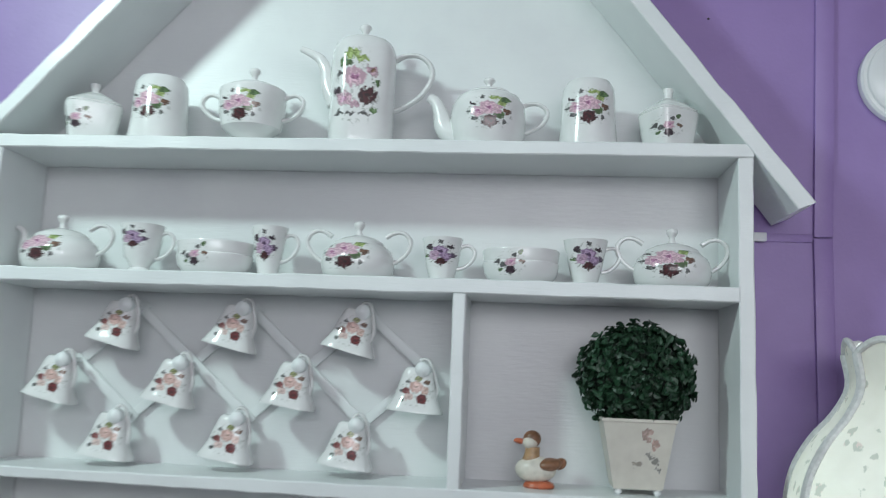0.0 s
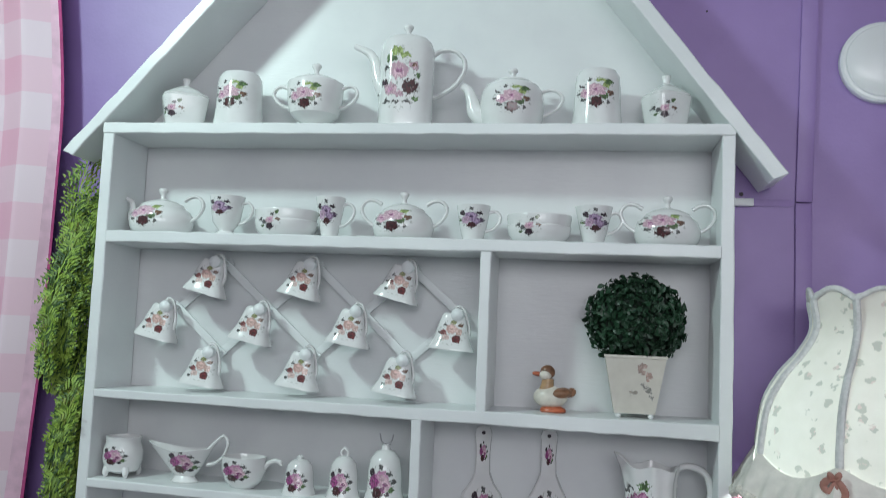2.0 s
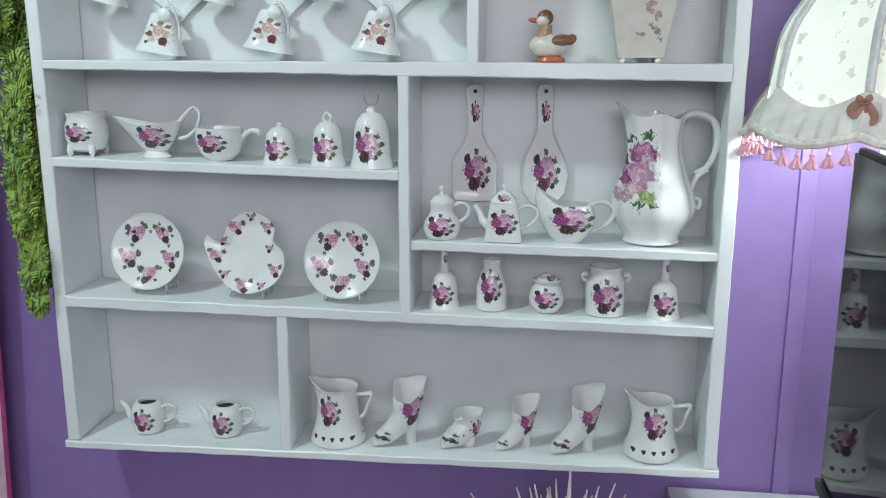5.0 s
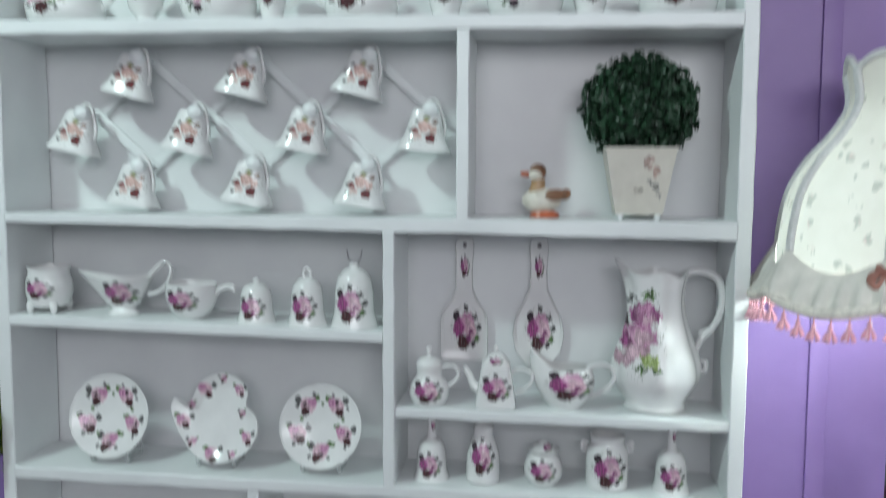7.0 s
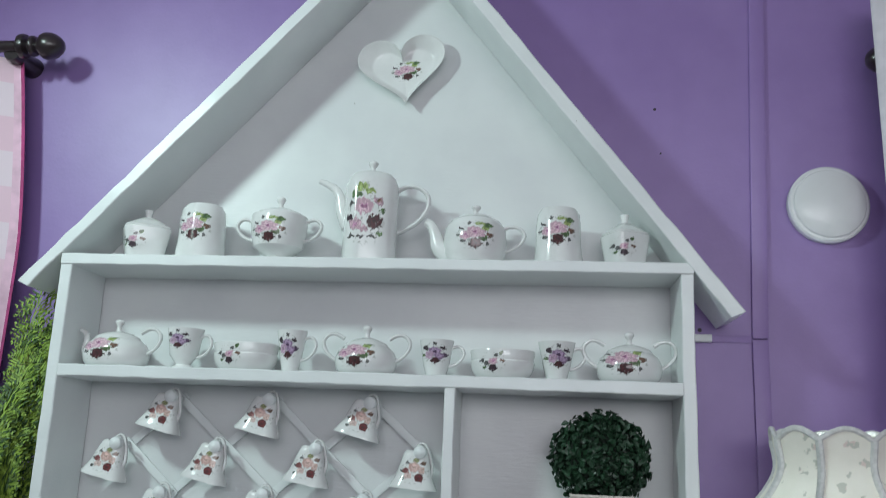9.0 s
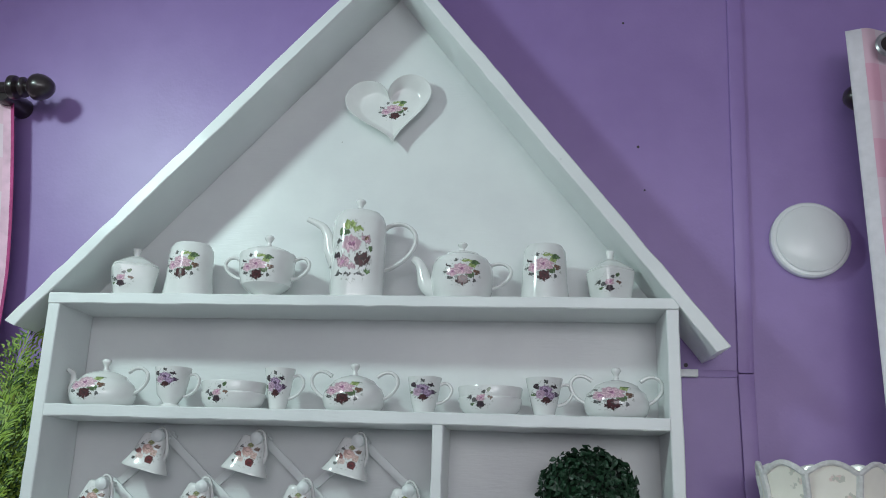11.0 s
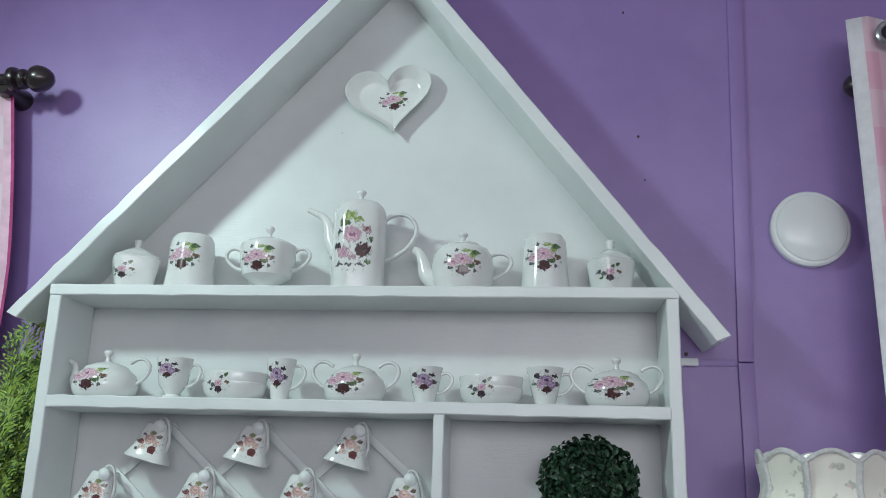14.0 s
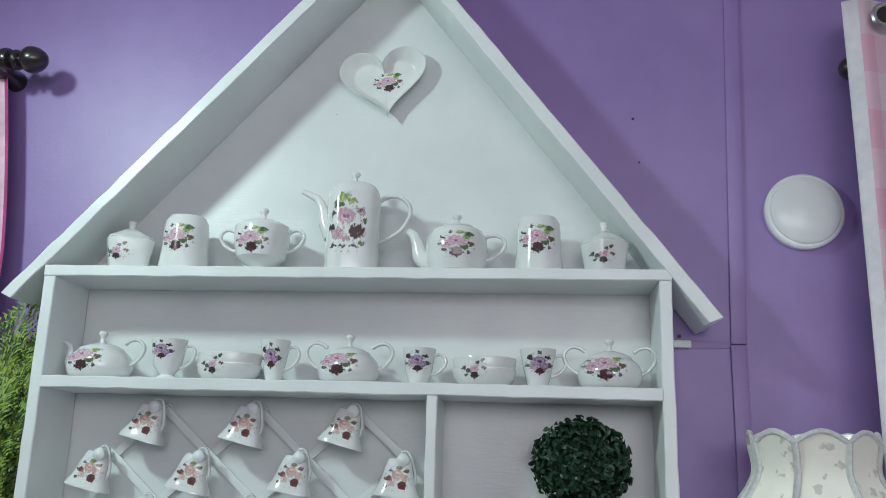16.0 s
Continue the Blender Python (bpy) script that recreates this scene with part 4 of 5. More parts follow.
PLATE_PRINT = flower_group("plate_ring", little_roses([(0.62 * math.cos(radians(54 + 72 * i)), 0.62 * math.sin(radians(54 + 72 * i)), 0.27) for i in range(5)]) + [(math.cos(radians(a)) * q, math.sin(radians(a)) * q, 0.055, 0.06, k) for a, q, k in [(a, 0.55, LEAF) for a in range(18, 378, 72)] + [(a + 16, 0.80, GREY) for a in range(18, 378, 36)] + [(a + 40, 0.70, DARK) for a in range(18, 378, 72)]], 0.16, fine=3.2)
HEART_SPOTS = [(-0.28, 0.62, 0.17), (0.12, 0.86, 0.09), (0.5, 0.62, 0.14), (0.58, 0.12, 0.09), (0.72, -0.4, 0.15), (0.42, -0.78, 0.09), (-0.05, -0.78, 0.17), (-0.5, -0.52, 0.1), (-0.74, -0.08, 0.16), (-0.58, 0.28, 0.1)]
HEART_PRINT = flower_group("heart_plate_border", little_roses([(x, z, k * 1.15) for x, z, k in HEART_SPOTS]), 0.14, fine=3.2)
BUDS = flower_group("rim_buds", [(math.cos(radians(a)) * 0.9, math.sin(radians(a)) * 0.9, 0.08, 0.09, GREY) for a in range(15, 375, 45)], 0.1)


def plate_stand(x, z, y):
    th = thing("plate_stand", "clear plastic plate stand on the white shelf", "plate stand", pose(x, y, z), "plate stands")
    for s in (-1, 1):
        bm = bmesh.new()
        tube(bm, [(s * 0.030, -0.034, 0.016), (s * 0.030, -0.033, 0.004), (s * 0.030, -0.010, 0.005), (s * 0.028, 0.020, 0.004), (s * 0.022, 0.016, 0.045)], [0.003, 0.003, 0.0025, 0.0025, 0.002], 8)
        part("side_arm", bm, CLEAR, th)
    bm = bmesh.new()
    tube(bm, [(-0.028, 0.018, 0.006), (0, 0.019, 0.008), (0.028, 0.018, 0.006)], 0.0022, 8)
    part("cross_bar", bm, CLEAR, th)


def round_plate(x, z, r, label):
    plate_stand(x, z, 0.075)
    th = thing("display_plate", label, "plate", pose(x, 0.058, z + r + 0.008, -14, 0, 0), "display plates")
    mat = porcelain("plate_porcelain", [(PLATE_PRINT, 0, 0, r, r)])
    bm = bmesh.new()
    lathe(bm, [(0, 0.004), (r * 0.45, 0.004), (r * 0.62, 0.001), (r * 0.97, -0.009), (r, -0.0105), (r * 0.99, -0.0115), (r * 0.95, -0.0105), (r * 0.62, -0.003), (r * 0.5, -0.001), (0, -0.001)][::-1], 56)
    bmesh.ops.transform(bm, matrix=Matrix(((1, 0, 0, 0), (0, 0, 1, 0), (0, 1, 0, 0), (0, 0, 0, 1))), verts=bm.verts)
    bmesh.ops.translate(bm, verts=bm.verts, vec=(0, -0.006, 0))
    dish = part("dish", bm, mat, th)
    bm = bmesh.new()
    rings = []
    for k, y in ((0.975, -0.0145), (1.035, -0.0180), (1.042, -0.0190), (1.030, -0.0195), (0.975, -0.0165), (0.975, -0.0145)):
        row = []
        for i in range(144):
            a = 2 * math.pi * i / 144
            q = r * k * (1 + 0.010 * abs(math.sin(9 * a)) * (k > 1))
            row.append((q * math.cos(a), y, q * math.sin(a)))
        rings.append(row)
    ring_strip(bm, rings)
    part("rim", bm, PORC, dish, "thin scalloped rim")


def leaf_plate(x, z, r):
    """A plate like a lopsided heart with a pointed ear on one side."""
    plate_stand(x, z, 0.075)
    th = thing("heart_plate", "white heart-shaped porcelain plate with rose border", "plate", pose(x, 0.058, z + r * 0.95 + 0.008, -14, 0, 0), "display plates")
    outline = smooth_curve([(-0.98, 0.42), (-0.62, 0.30), (-0.40, 0.75), (0.02, 1.0), (0.45, 0.90), (0.72, 0.62), (0.70, 0.30), (0.95, 0.05), (0.98, -0.35), (0.72, -0.75), (0.15, -0.98), (-0.35, -0.85), (-0.80, -0.35), (-1.02, 0.15), (-1.0, 0.38)], 4)[:-1]
    mat = porcelain("heart_plate_porcelain", [(HEART_PRINT, 0, 0, r, r)])
    bm = bmesh.new()
    rings = [[(px * r * k, y, pz * r * k) for px, pz in outline] for k, y in ((0.6, 0.004), (0.75, 0.0), (1.0, -0.012), (0.985, -0.014), (0.74, -0.004), (0.62, -0.002))]
    ring_strip(bm, rings, True, True, True)
    bmesh.ops.translate(bm, verts=bm.verts, vec=(0, -0.005, 0))
    part("dish", bm, mat, th)


round_plate(0.161, on_plates(0.161), 0.0645, "round white plate with a ring of rose prints")
leaf_plate(0.339, on_plates(0.339), 0.0725)
round_plate(0.511, on_plates(0.511), 0.0635, "round white plate with roses and a faint clear rim")

# ---- right middle shelf: hanging rests, small pots, pitcher ----


def spoon_rest(x, z, square, label):
    """A flat porcelain rest with a long handle, hung on the back panel. z is the top."""
    th = thing("spoon_rest", label, "spoon rest", pose(x, D - 0.001, z), "hanging spoon rests")
    mat = porcelain("spoon_rest_porcelain", [(SPRAY_B, 0.002, -0.152, 0.0258, 0.0403), (SPRAY_B, 0.0, -0.050, 0.0085, 0.020)])
    if square:
        half = [(0.0, -0.001), (0.012, -0.004), (0.0155, -0.014), (0.013, -0.05), (0.014, -0.085), (0.022, -0.105), (0.036, -0.124), (0.039, -0.14), (0.0385, -0.195), (0.035, -0.203), (0.0, -0.205)]
    else:
        half = [(0.0, -0.001), (0.012, -0.004), (0.0155, -0.014), (0.013, -0.05), (0.0145, -0.082), (0.024, -0.105), (0.037, -0.130), (0.0415, -0.158), (0.036, -0.188), (0.020, -0.208), (0.0, -0.215)]
    outline = half + [(-px, pz) for px, pz in half[-2:0:-1]]
    cx, cz = 0.0, -0.11
    bm = bmesh.new()
    rings = [[(cx + (px - cx) * k, y, pz if k == 1 else cz + (pz - cz) * k) for px, pz in outline] for k, y in ((0.92, 0.0), (0.99, -0.003), (1.0, -0.008), (0.985, -0.011), (0.86, -0.006))]
    ring_strip(bm, rings, True, True, True)
    part("dish", bm, mat, th)
    # No hole is cut: a flat dark disc carries its shade.
    bm = bmesh.new()
    lathe(bm, [(0.0035, 0), (0.0035, 0.0009), (0, 0.001)], 14)
    bmesh.ops.transform(bm, matrix=pose(0, -0.0075, -0.0145, 90), verts=bm.verts)
    part("hole_disc", bm, SCREW, th, "dark disc for the shaded hanging hole")


def gourd_teapot(x, z):
    th = thing("miniature_teapot", "miniature white gourd-shaped teapot with rose print", "teapot", at(x, z, 0.038), "miniature teapots")
    mat = porcelain("gourd_porcelain", [(SPRAY_B, 0.0, 0.024, 0.0246, 0.0202)])
    bm = bmesh.new()
    lathe(bm, [(0.020, 0), (0.026, 0.002), (0.0315, 0.016), (0.029, 0.032), (0.020, 0.043), (0.0195, 0.055), (0.0205, 0.062), (0.016, 0.068)], 36, curve=2)
    part("body", bm, mat, th)
    knob_lid(th, 0.068, 0.016, 0.006, 0.089, 0.005)
    handle(th, 0.020, 0.024, 0.026, 0.036, r=0.003)


def square_teapot(x, z):
    th = thing("miniature_teapot", "miniature white square teapot with peaked lid", "teapot", at(x, z, 0.038), "miniature teapots")
    mat = porcelain("square_teapot_porcelain", [(SPRAY_B, 0.0, 0.032, 0.0246, 0.0224)])
    bm = bmesh.new()
    lathe(bm, [(0.028, 0), (0.031, 0.001), (0.031, 0.004), (0.022, 0.062), (0.019, 0.064)], 40, 1.0, 0.85, 6.0)
    part("body", bm, mat, th)
    bm = bmesh.new()
    lathe(bm, [(0.0215, 0.064), (0.021, 0.068), (0.010, 0.080), (0.004, 0.083), (0, 0.083)], 40, 1.0, 0.85, 5.0)
    lid = part("lid", bm, porcelain("square_lid_porcelain", [(SPRAY_B, 0.0, 0.072, 0.012, 0.006)]), th)
    bm = bmesh.new()
    lathe(bm, [(0.003, 0.082), (0.003, 0.086), (0.0045, 0.090), (0.002, 0.094), (0, 0.094)], 12)
    part("knob", bm, PORC, lid)
    spout(th, [(-0.024, 0, 0.024), (-0.034, 0, 0.032), (-0.040, 0, 0.046), (-0.048, 0, 0.058)], [0.009, 0.007, 0.005, 0.004])
    handle(th, 0.024, 0.018, 0.032, 0.040, r=0.003)


def creamer(x, z):
    th = thing("creamer", "white creamer jug with pouring lip and rose print", "creamer", at(x, z, 0.052), "small porcelain")
    mat = porcelain("creamer_porcelain", [(SPRAY_B, 0.004, 0.040, 0.0381, 0.0269)])
    bm = bmesh.new()
    rings, n = [], 44
    for u, inner in [(i / 10, 0) for i in range(11)] + [(1 - i / 7, 1) for i in range(6)]:
        row = []
        for i in range(n):
            a = 2 * math.pi * i / n
            c, s = math.cos(a), math.sin(a)
            lip = max(0.0, -c) ** 4
            r = (0.024 + 0.060 * u * (1 - u) + 0.0135 * u ** 1.5) * 1.06 - 0.002 * inner
            row.append((c * r * 0.93 * (1 + 0.45 * lip * u ** 2), s * r * 0.8, 0.062 * u + 0.027 * lip * u ** 2 + (0.008 if inner and u < 0.2 else 0)))
        rings.append(row)
    ring_strip(bm, rings, True, True, True)
    part("body", bm, mat, th)
    handle(th, 0.034, 0.016, 0.040, 0.050, r=0.0038)


def pitcher(x, z):
    th = thing("pitcher", "large fluted white pitcher with scrolled handle and roses", "pitcher", at(x, z, 0.066), "porcelain pitchers")
    mat = porcelain("pitcher_porcelain", [(SPRAY_PITCHER, -0.028, 0.118, 0.040, 0.070)])
    prof = smooth_curve([(0.036, 0.0), (0.046, 0.003), (0.044, 0.010), (0.050, 0.022), (0.0650, 0.048), (0.0635, 0.076), (0.051, 0.112), (0.0405, 0.150), (0.0395, 0.180), (0.0445, 0.208)], 4)
    bm = bmesh.new()
    rings, n = [], 60
    for inner in (0, 1):
        for r, h in prof if not inner else prof[::-1]:
            u = h / 0.208
            row = []
            for i in range(n):
                a = 2 * math.pi * i / n
                c, s = math.cos(a), math.sin(a)
                lip = max(0.0, -c) ** 4 * max(0, (u - 0.6) / 0.4) ** 1.6
                rr = (r - 0.003 * inner) * (1 + 0.045 * math.cos(8 * a) * min(1, 3 * u))
                row.append((c * rr * (1 + 0.42 * lip), s * rr * 0.94, h + 0.017 * lip + 0.004 * math.cos(4 * a) * max(0, u - 0.85) / 0.15 + (0.006 if inner and u < 0.1 else 0)))
            rings.append(row)
    ring_strip(bm, rings, True, True, True)
    part("body", bm, mat, th)
    bm = bmesh.new()
    tube(bm, [(0.040, 0, 0.176), (0.034, 0, 0.188), (0.040, 0, 0.204), (0.060, 0, 0.212), (0.088, 0, 0.200), (0.096, 0, 0.165), (0.084, 0, 0.128), (0.062, 0, 0.116)], [0.004, 0.0055, 0.005, 0.0055, 0.006, 0.006, 0.005, 0.003], 10, 1.2)
    tube(bm, [(0.084, 0, 0.122), (0.068, 0, 0.110), (0.058, 0, 0.085), (0.060, 0, 0.064), (0.072, 0, 0.060), (0.074, 0, 0.072), (0.066, 0, 0.074)], [0.004, 0.005, 0.0045, 0.005, 0.005, 0.004, 0.003], 10, 1.2)
    part("handle", bm, PORC, th)


spoon_rest(0.730, 1.636, True, "white square-ended spoon rest hung on the back panel")
spoon_rest(0.850, 1.637, False, "white oval spoon rest hung on the back panel")
gourd_teapot(0.684, 1.3835)
square_teapot(0.787, 1.383)
creamer(0.893, 1.382)
pitcher(1.029, 1.381)

# ---- right lower shelf: bells and jars ----


def bottle(x, z):
    th = thing("bud_vase", "small white milk-can vase with rose print", "vase", at(x, z, 0.05), "small porcelain")
    mat = porcelain("bud_vase_porcelain", [(SPRAY_B, -0.001, 0.042, 0.0202, 0.0302)])
    bm = bmesh.new()
    lathe(bm, [(0.023, 0), (0.026, 0.002), (0.0265, 0.012), (0.0255, 0.04), (0.019, 0.062), (0.0145, 0.072), (0.0155, 0.084), (0.0165, 0.087), (0.0145, 0.087), (0.012, 0.074), (0.012, 0.06), (0, 0.055)], 36)
    part("body", bm, mat, th)


def sugar_jar(x, z):
    th = thing("sugar_jar", "small round lidded white jar with flower print", "jar", at(x, z, 0.05), "small porcelain")
    mat = porcelain("sugar_jar_porcelain", [(SPRAY_B, -0.002, 0.026, 0.0224, 0.0190)])
    bm = bmesh.new()
    lathe(bm, [(0.018, 0), (0.021, 0.002), (0.029, 0.014), (0.030, 0.026), (0.025, 0.042), (0.019, 0.048), (0.0235, 0.053), (0.0245, 0.055), (0.018, 0.056)], 36)
    part("body", bm, mat, th)
    bm = bmesh.new()
    lathe(bm, [(0.018, 0.055), (0.0175, 0.059), (0.009, 0.062), (0.008, 0.065), (0.003, 0.067), (0, 0.067)], 28)
    part("lid", bm, porcelain("sugar_lid_porcelain", [(SPRAY_B, 0.006, 0.060, 0.008, 0.005)]), th)


def churn(x, z):
    th = thing("churn_jar", "white churn-shaped jar with two lug handles", "jar", at(x, z, 0.052), "small porcelain")
    mat = porcelain("churn_porcelain", [(SPRAY_B, 0.0, 0.034, 0.0269, 0.0314)])
    bm = bmesh.new()
    lathe(bm, [(0.029, 0), (0.032, 0.002), (0.0325, 0.05), (0.031, 0.060), (0.0265, 0.066), (0.0255, 0.072), (0.0275, 0.080), (0.0265, 0.082), (0.024, 0.082), (0.023, 0.068), (0, 0.05)], 40)
    part("body", bm, mat, th)
    for s in (-1, 1):
        bm = bmesh.new()
        tube(bm, [(s * 0.030, 0, 0.066), (s * 0.037, 0, 0.068), (s * 0.038, 0, 0.060), (s * 0.031, 0, 0.055)], 0.0032, 8)
        part("lug_handle", bm, PORC, th)


bell(0.687, on_plates(0.687), 0.0285, 0.064, "stem", "white bell with a tall stem handle and rose print", 0.05)
bottle(0.768, on_plates(0.768))
sugar_jar(0.861, on_plates(0.861))
churn(0.958, on_plates(0.958))
bell(1.054, on_plates(1.054), 0.0285, 0.064, "stem", "white stem-handled bell beside the churn jar", 0.048)

# ---- bottom shelf ----


def lidless_teapot(x, z):
    th = thing("miniature_teapot", "miniature white teapot missing its lid, rose print", "teapot", at(x, z, 0.060), "miniature teapots")
    mat = porcelain("lidless_teapot_porcelain", [(SPRAY_B, 0.001, 0.028, 0.021, 0.024)])
    bm = bmesh.new()
    lathe(bm, [(0.022, 0), (0.026, 0.002), (0.031, 0.018), (0.0315, 0.038), (0.026, 0.053), (0.019, 0.058), (0.017, 0.058), (0.0165, 0.052), (0.027, 0.036), (0.025, 0.012), (0, 0.006)], 36)
    part("body", bm, mat, th)
    # Black disc below the rim: shade inside the pot, put in as colour.
    bm = bmesh.new()
    lathe(bm, [(0.0175, 0.0525), (0.012, 0.0528), (0, 0.0528)], 28)
    part("mouth_shade", bm, TV_BLACK, th, "black disc for the shade in the open mouth")
    spout(th, [(-0.025, 0, 0.020), (-0.036, 0, 0.028), (-0.042, 0, 0.042), (-0.053, 0, 0.054)], [0.009, 0.007, 0.005, 0.0035])
    handle(th, 0.028, 0.018, 0.026, 0.034, r=0.003)


HEARTS = flower_group("heart_row", [(i * 0.3 - 0.9 + s, dz, 0.045, r, DARK) for i in range(7) for s, dz, r in ((-0.03, 0.2, 0.5), (0.03, 0.2, 0.5), (0.0, -0.25, 0.5))], 0.0)


def flared_jug(x, z, k, label):
    th = thing("milk_jug", label, "jug", at(x, z, 0.056), "milk jugs")
    mat = porcelain("milk_jug_porcelain", [(SPRAY_B, -0.008 if k > 0.97 else 0.0, 0.066, 0.022, 0.030), (HEARTS, 0, 0.019, 0.055, 0.0055)])
    bm = bmesh.new()
    prof = smooth_curve([(0.046, 0.0), (0.0505, 0.004), (0.049, 0.012), (0.041, 0.036), (0.036, 0.068), (0.0345, 0.094), (0.0365, 0.103)], 3)
    rings, n = [], 44
    for inner in (0, 1):
        for r, h in prof if not inner else prof[::-1]:
            u = h / 0.103
            row = []
            for i in range(n):
                a = 2 * math.pi * i / n
                c, s = math.cos(a), math.sin(a)
                lip = max(0.0, -c) ** 5 * max(0, (u - 0.7) / 0.3)
                rr = (r - 0.0025 * inner) * k
                row.append((c * rr * (1 + 0.42 * lip), s * rr, h * k + 0.015 * lip + (0.005 if inner and u < 0.1 else 0)))
            rings.append(row)
    ring_strip(bm, rings, True, True, True)
    part("body", bm, mat, th)
    bm = bmesh.new()
    tube(bm, [(0.034 * k, 0, 0.088), (0.046, 0, 0.0895), (0.0595, 0, 0.0915), (0.0615, 0, 0.086), (0.056, 0, 0.073), (0.050, 0, 0.056), (0.043, 0, 0.047), (0.039 * k, 0, 0.046)], [0.004, 0.0036, 0.0042, 0.0036, 0.0032, 0.0034, 0.004, 0.0045], 8, 1.3)
    part("handle", bm, PORC, th)


TOE_SPRIG = flower_group("toe_sprig", [(-0.5, 0.0, 0.3, 0.2, GREY), (0.4, 0.45, 0.3, 0.2, GREY), (0.1, -0.1, 0.35, 0.35, DARK), (0.5, -0.4, 0.25, 0.2, LEAF), (-0.1, 0.1, 0.15, 0.15, ROSE)], 0.7, specks=0.8)


def boot(x, z, k, label, spray, low=False):
    """A porcelain ankle boot, toe towards the viewer's left, open at the top, with a shaped heel."""
    th = thing("porcelain_boot", label, "boot ornament", pose(x - 0.005, 0.052, z, 0, 0, 22) , "porcelain boots")
    mats = porcelain("boot_porcelain", spray)
    bm = bmesh.new()
    if low:
        secs = [(-0.046, 0.007, 0.008, 0.007), (-0.040, 0.014, 0.016, 0.014), (-0.022, 0.022, 0.021, 0.022), (-0.002, 0.032, 0.022, 0.031), (0.012, 0.042, 0.022, 0.036)]
        top = [(0.015, 0.062, 0.029, 0.021), (0.013, 0.070, 0.031, 0.022)]
    else:
        secs = [(-0.052, 0.006, 0.006, 0.006), (-0.045, 0.012, 0.014, 0.012), (-0.025, 0.021, 0.019, 0.021), (-0.006, 0.038, 0.021, 0.030), (0.012, 0.058, 0.022, 0.034)]
        top = [(0.020, 0.084, 0.027, 0.021), (0.020, 0.114, 0.032, 0.022)]
    rings, n = [], 40
    # the foot: upright sections along the sole, turning into level sections up the leg
    for px, pz, ry, rz in secs[:-1]:
        rings.append([(px, ry * math.cos(2 * math.pi * i / n), max(0.0015, pz + rz * math.sin(2 * math.pi * i / n))) for i in range(n)])
    px, pz, ry, rz = secs[-1]
    rings.append([(px + rz * 0.6 * -math.sin(2 * math.pi * i / n), ry * math.cos(2 * math.pi * i / n), pz + rz * 0.75 * math.sin(2 * math.pi * i / n) * 0.6) for i in range(n)])
    slope = 0.0 if low else 0.55
    for px, pz, rx, ry in top:
        rings.append([(px + rx * -math.sin(2 * math.pi * i / n), ry * math.cos(2 * math.pi * i / n), pz + slope * 0.014 * abs(math.sin(2 * math.pi * i / n)) * (1 if math.sin(2 * math.pi * i / n) < 0 else 0.4)) for i in range(n)])
    dip = 0.016 if low else 0.062

    def notch(i):
        """How far the opening is cut down: steeply at the instep, rising along the near flap to a point at the back."""
        d = 360.0 * i / n
        if d < 62 or d > 262:
            return 0.0
        return dip * ((d - 62) / 40 if d < 102 else 1 - (d - 102) / 160)
    rings[-1] = [(q[0], q[1], q[2] + 0.006 - notch(i)) for i, q in enumerate(rings[-1])]
    px, pz, rx, ry = top[-1]
    for sc, dz in ((0.9, 0.0), (0.8, -0.02), (0.6, -0.045)):
        rings.append([(px + sc * rx * -math.sin(2 * math.pi * i / n), sc * ry * math.cos(2 * math.pi * i / n), pz + dz - (notch(i) if dz > -0.04 else 0)) for i in range(n)])
    ring_strip(bm, [[(a * k, b * k, c * k) for a, b, c in r] for r in rings], True, True, True)
    part("upper", bm, mats, th)
    bm = bmesh.new()
    hx = 0.022 if not low else 0.014
    lathe(bm, [(0.012, 0), (0.0105, 0.004), (0.010, 0.018), (0.015, 0.034), (0.016, 0.048)] if not low else [(0.013, 0), (0.014, 0.006), (0.015, 0.03)], 20, k, k * 0.9, centre=(hx * k, 0, 0))
    part("heel", bm, PORC, th)


lidless_teapot(0.130, on_bottom(0.130))
lidless_teapot(0.281, on_bottom(0.281))
flared_jug(0.494, on_bottom(0.494), 1.0, "flared white milk jug with roses and a row of hearts")
boot(0.612, on_bottom(0.612), 0.95, "tall white porcelain boot with rose print", [(SPRAY_B, 0.022, 0.068, 0.026, 0.036), (TOE_SPRIG, -0.032, 0.020, 0.018, 0.014)])
boot(0.725, on_bottom(0.725), 0.86, "low white porcelain shoe with sprigs and laces", [(SPRAY_B, 0.024, 0.034, 0.014, 0.020), (TOE_SPRIG, -0.024, 0.020, 0.019, 0.015), (BUDS, -0.008, 0.046, 0.022, 0.022)], True)
boot(0.822, on_bottom(0.822), 0.76, "small white porcelain boot with rose print", [(SPRAY_B, 0.017, 0.053, 0.021, 0.030), (TOE_SPRIG, -0.028, 0.016, 0.010, 0.008)])
boot(0.926, on_bottom(0.926), 0.93, "tall white porcelain boot beside the jug", [(SPRAY_B, 0.021, 0.066, 0.026, 0.036), (TOE_SPRIG, -0.032, 0.020, 0.018, 0.014)])
flared_jug(1.048, on_bottom(1.048), 0.96, "flared white milk jug at the shelf end")

# ---- round wall light, curtains and rods ----
th = thing("wall_light", "round white unlit plastic light on the purple wall", "light", pose(1.422, WALL_Y - 0.0005, 2.315, 90))
bm = bmesh.new()
lathe(bm, [(0.072, 0), (0.0735, 0.003), (0.0735, 0.016), (0.070, 0.020), (0.066, 0.0205), (0.0, 0.0205)], 64)
part("base_ring", bm, LAMP_WHITE, th)
bm = bmesh.new()
lathe(bm, [(0.0655, 0.0207), (0.064, 0.0245), (0.055, 0.029), (0.035, 0.033), (0.0, 0.0345)], 64)
part("diffuser", bm, LAMP_WHITE, th)

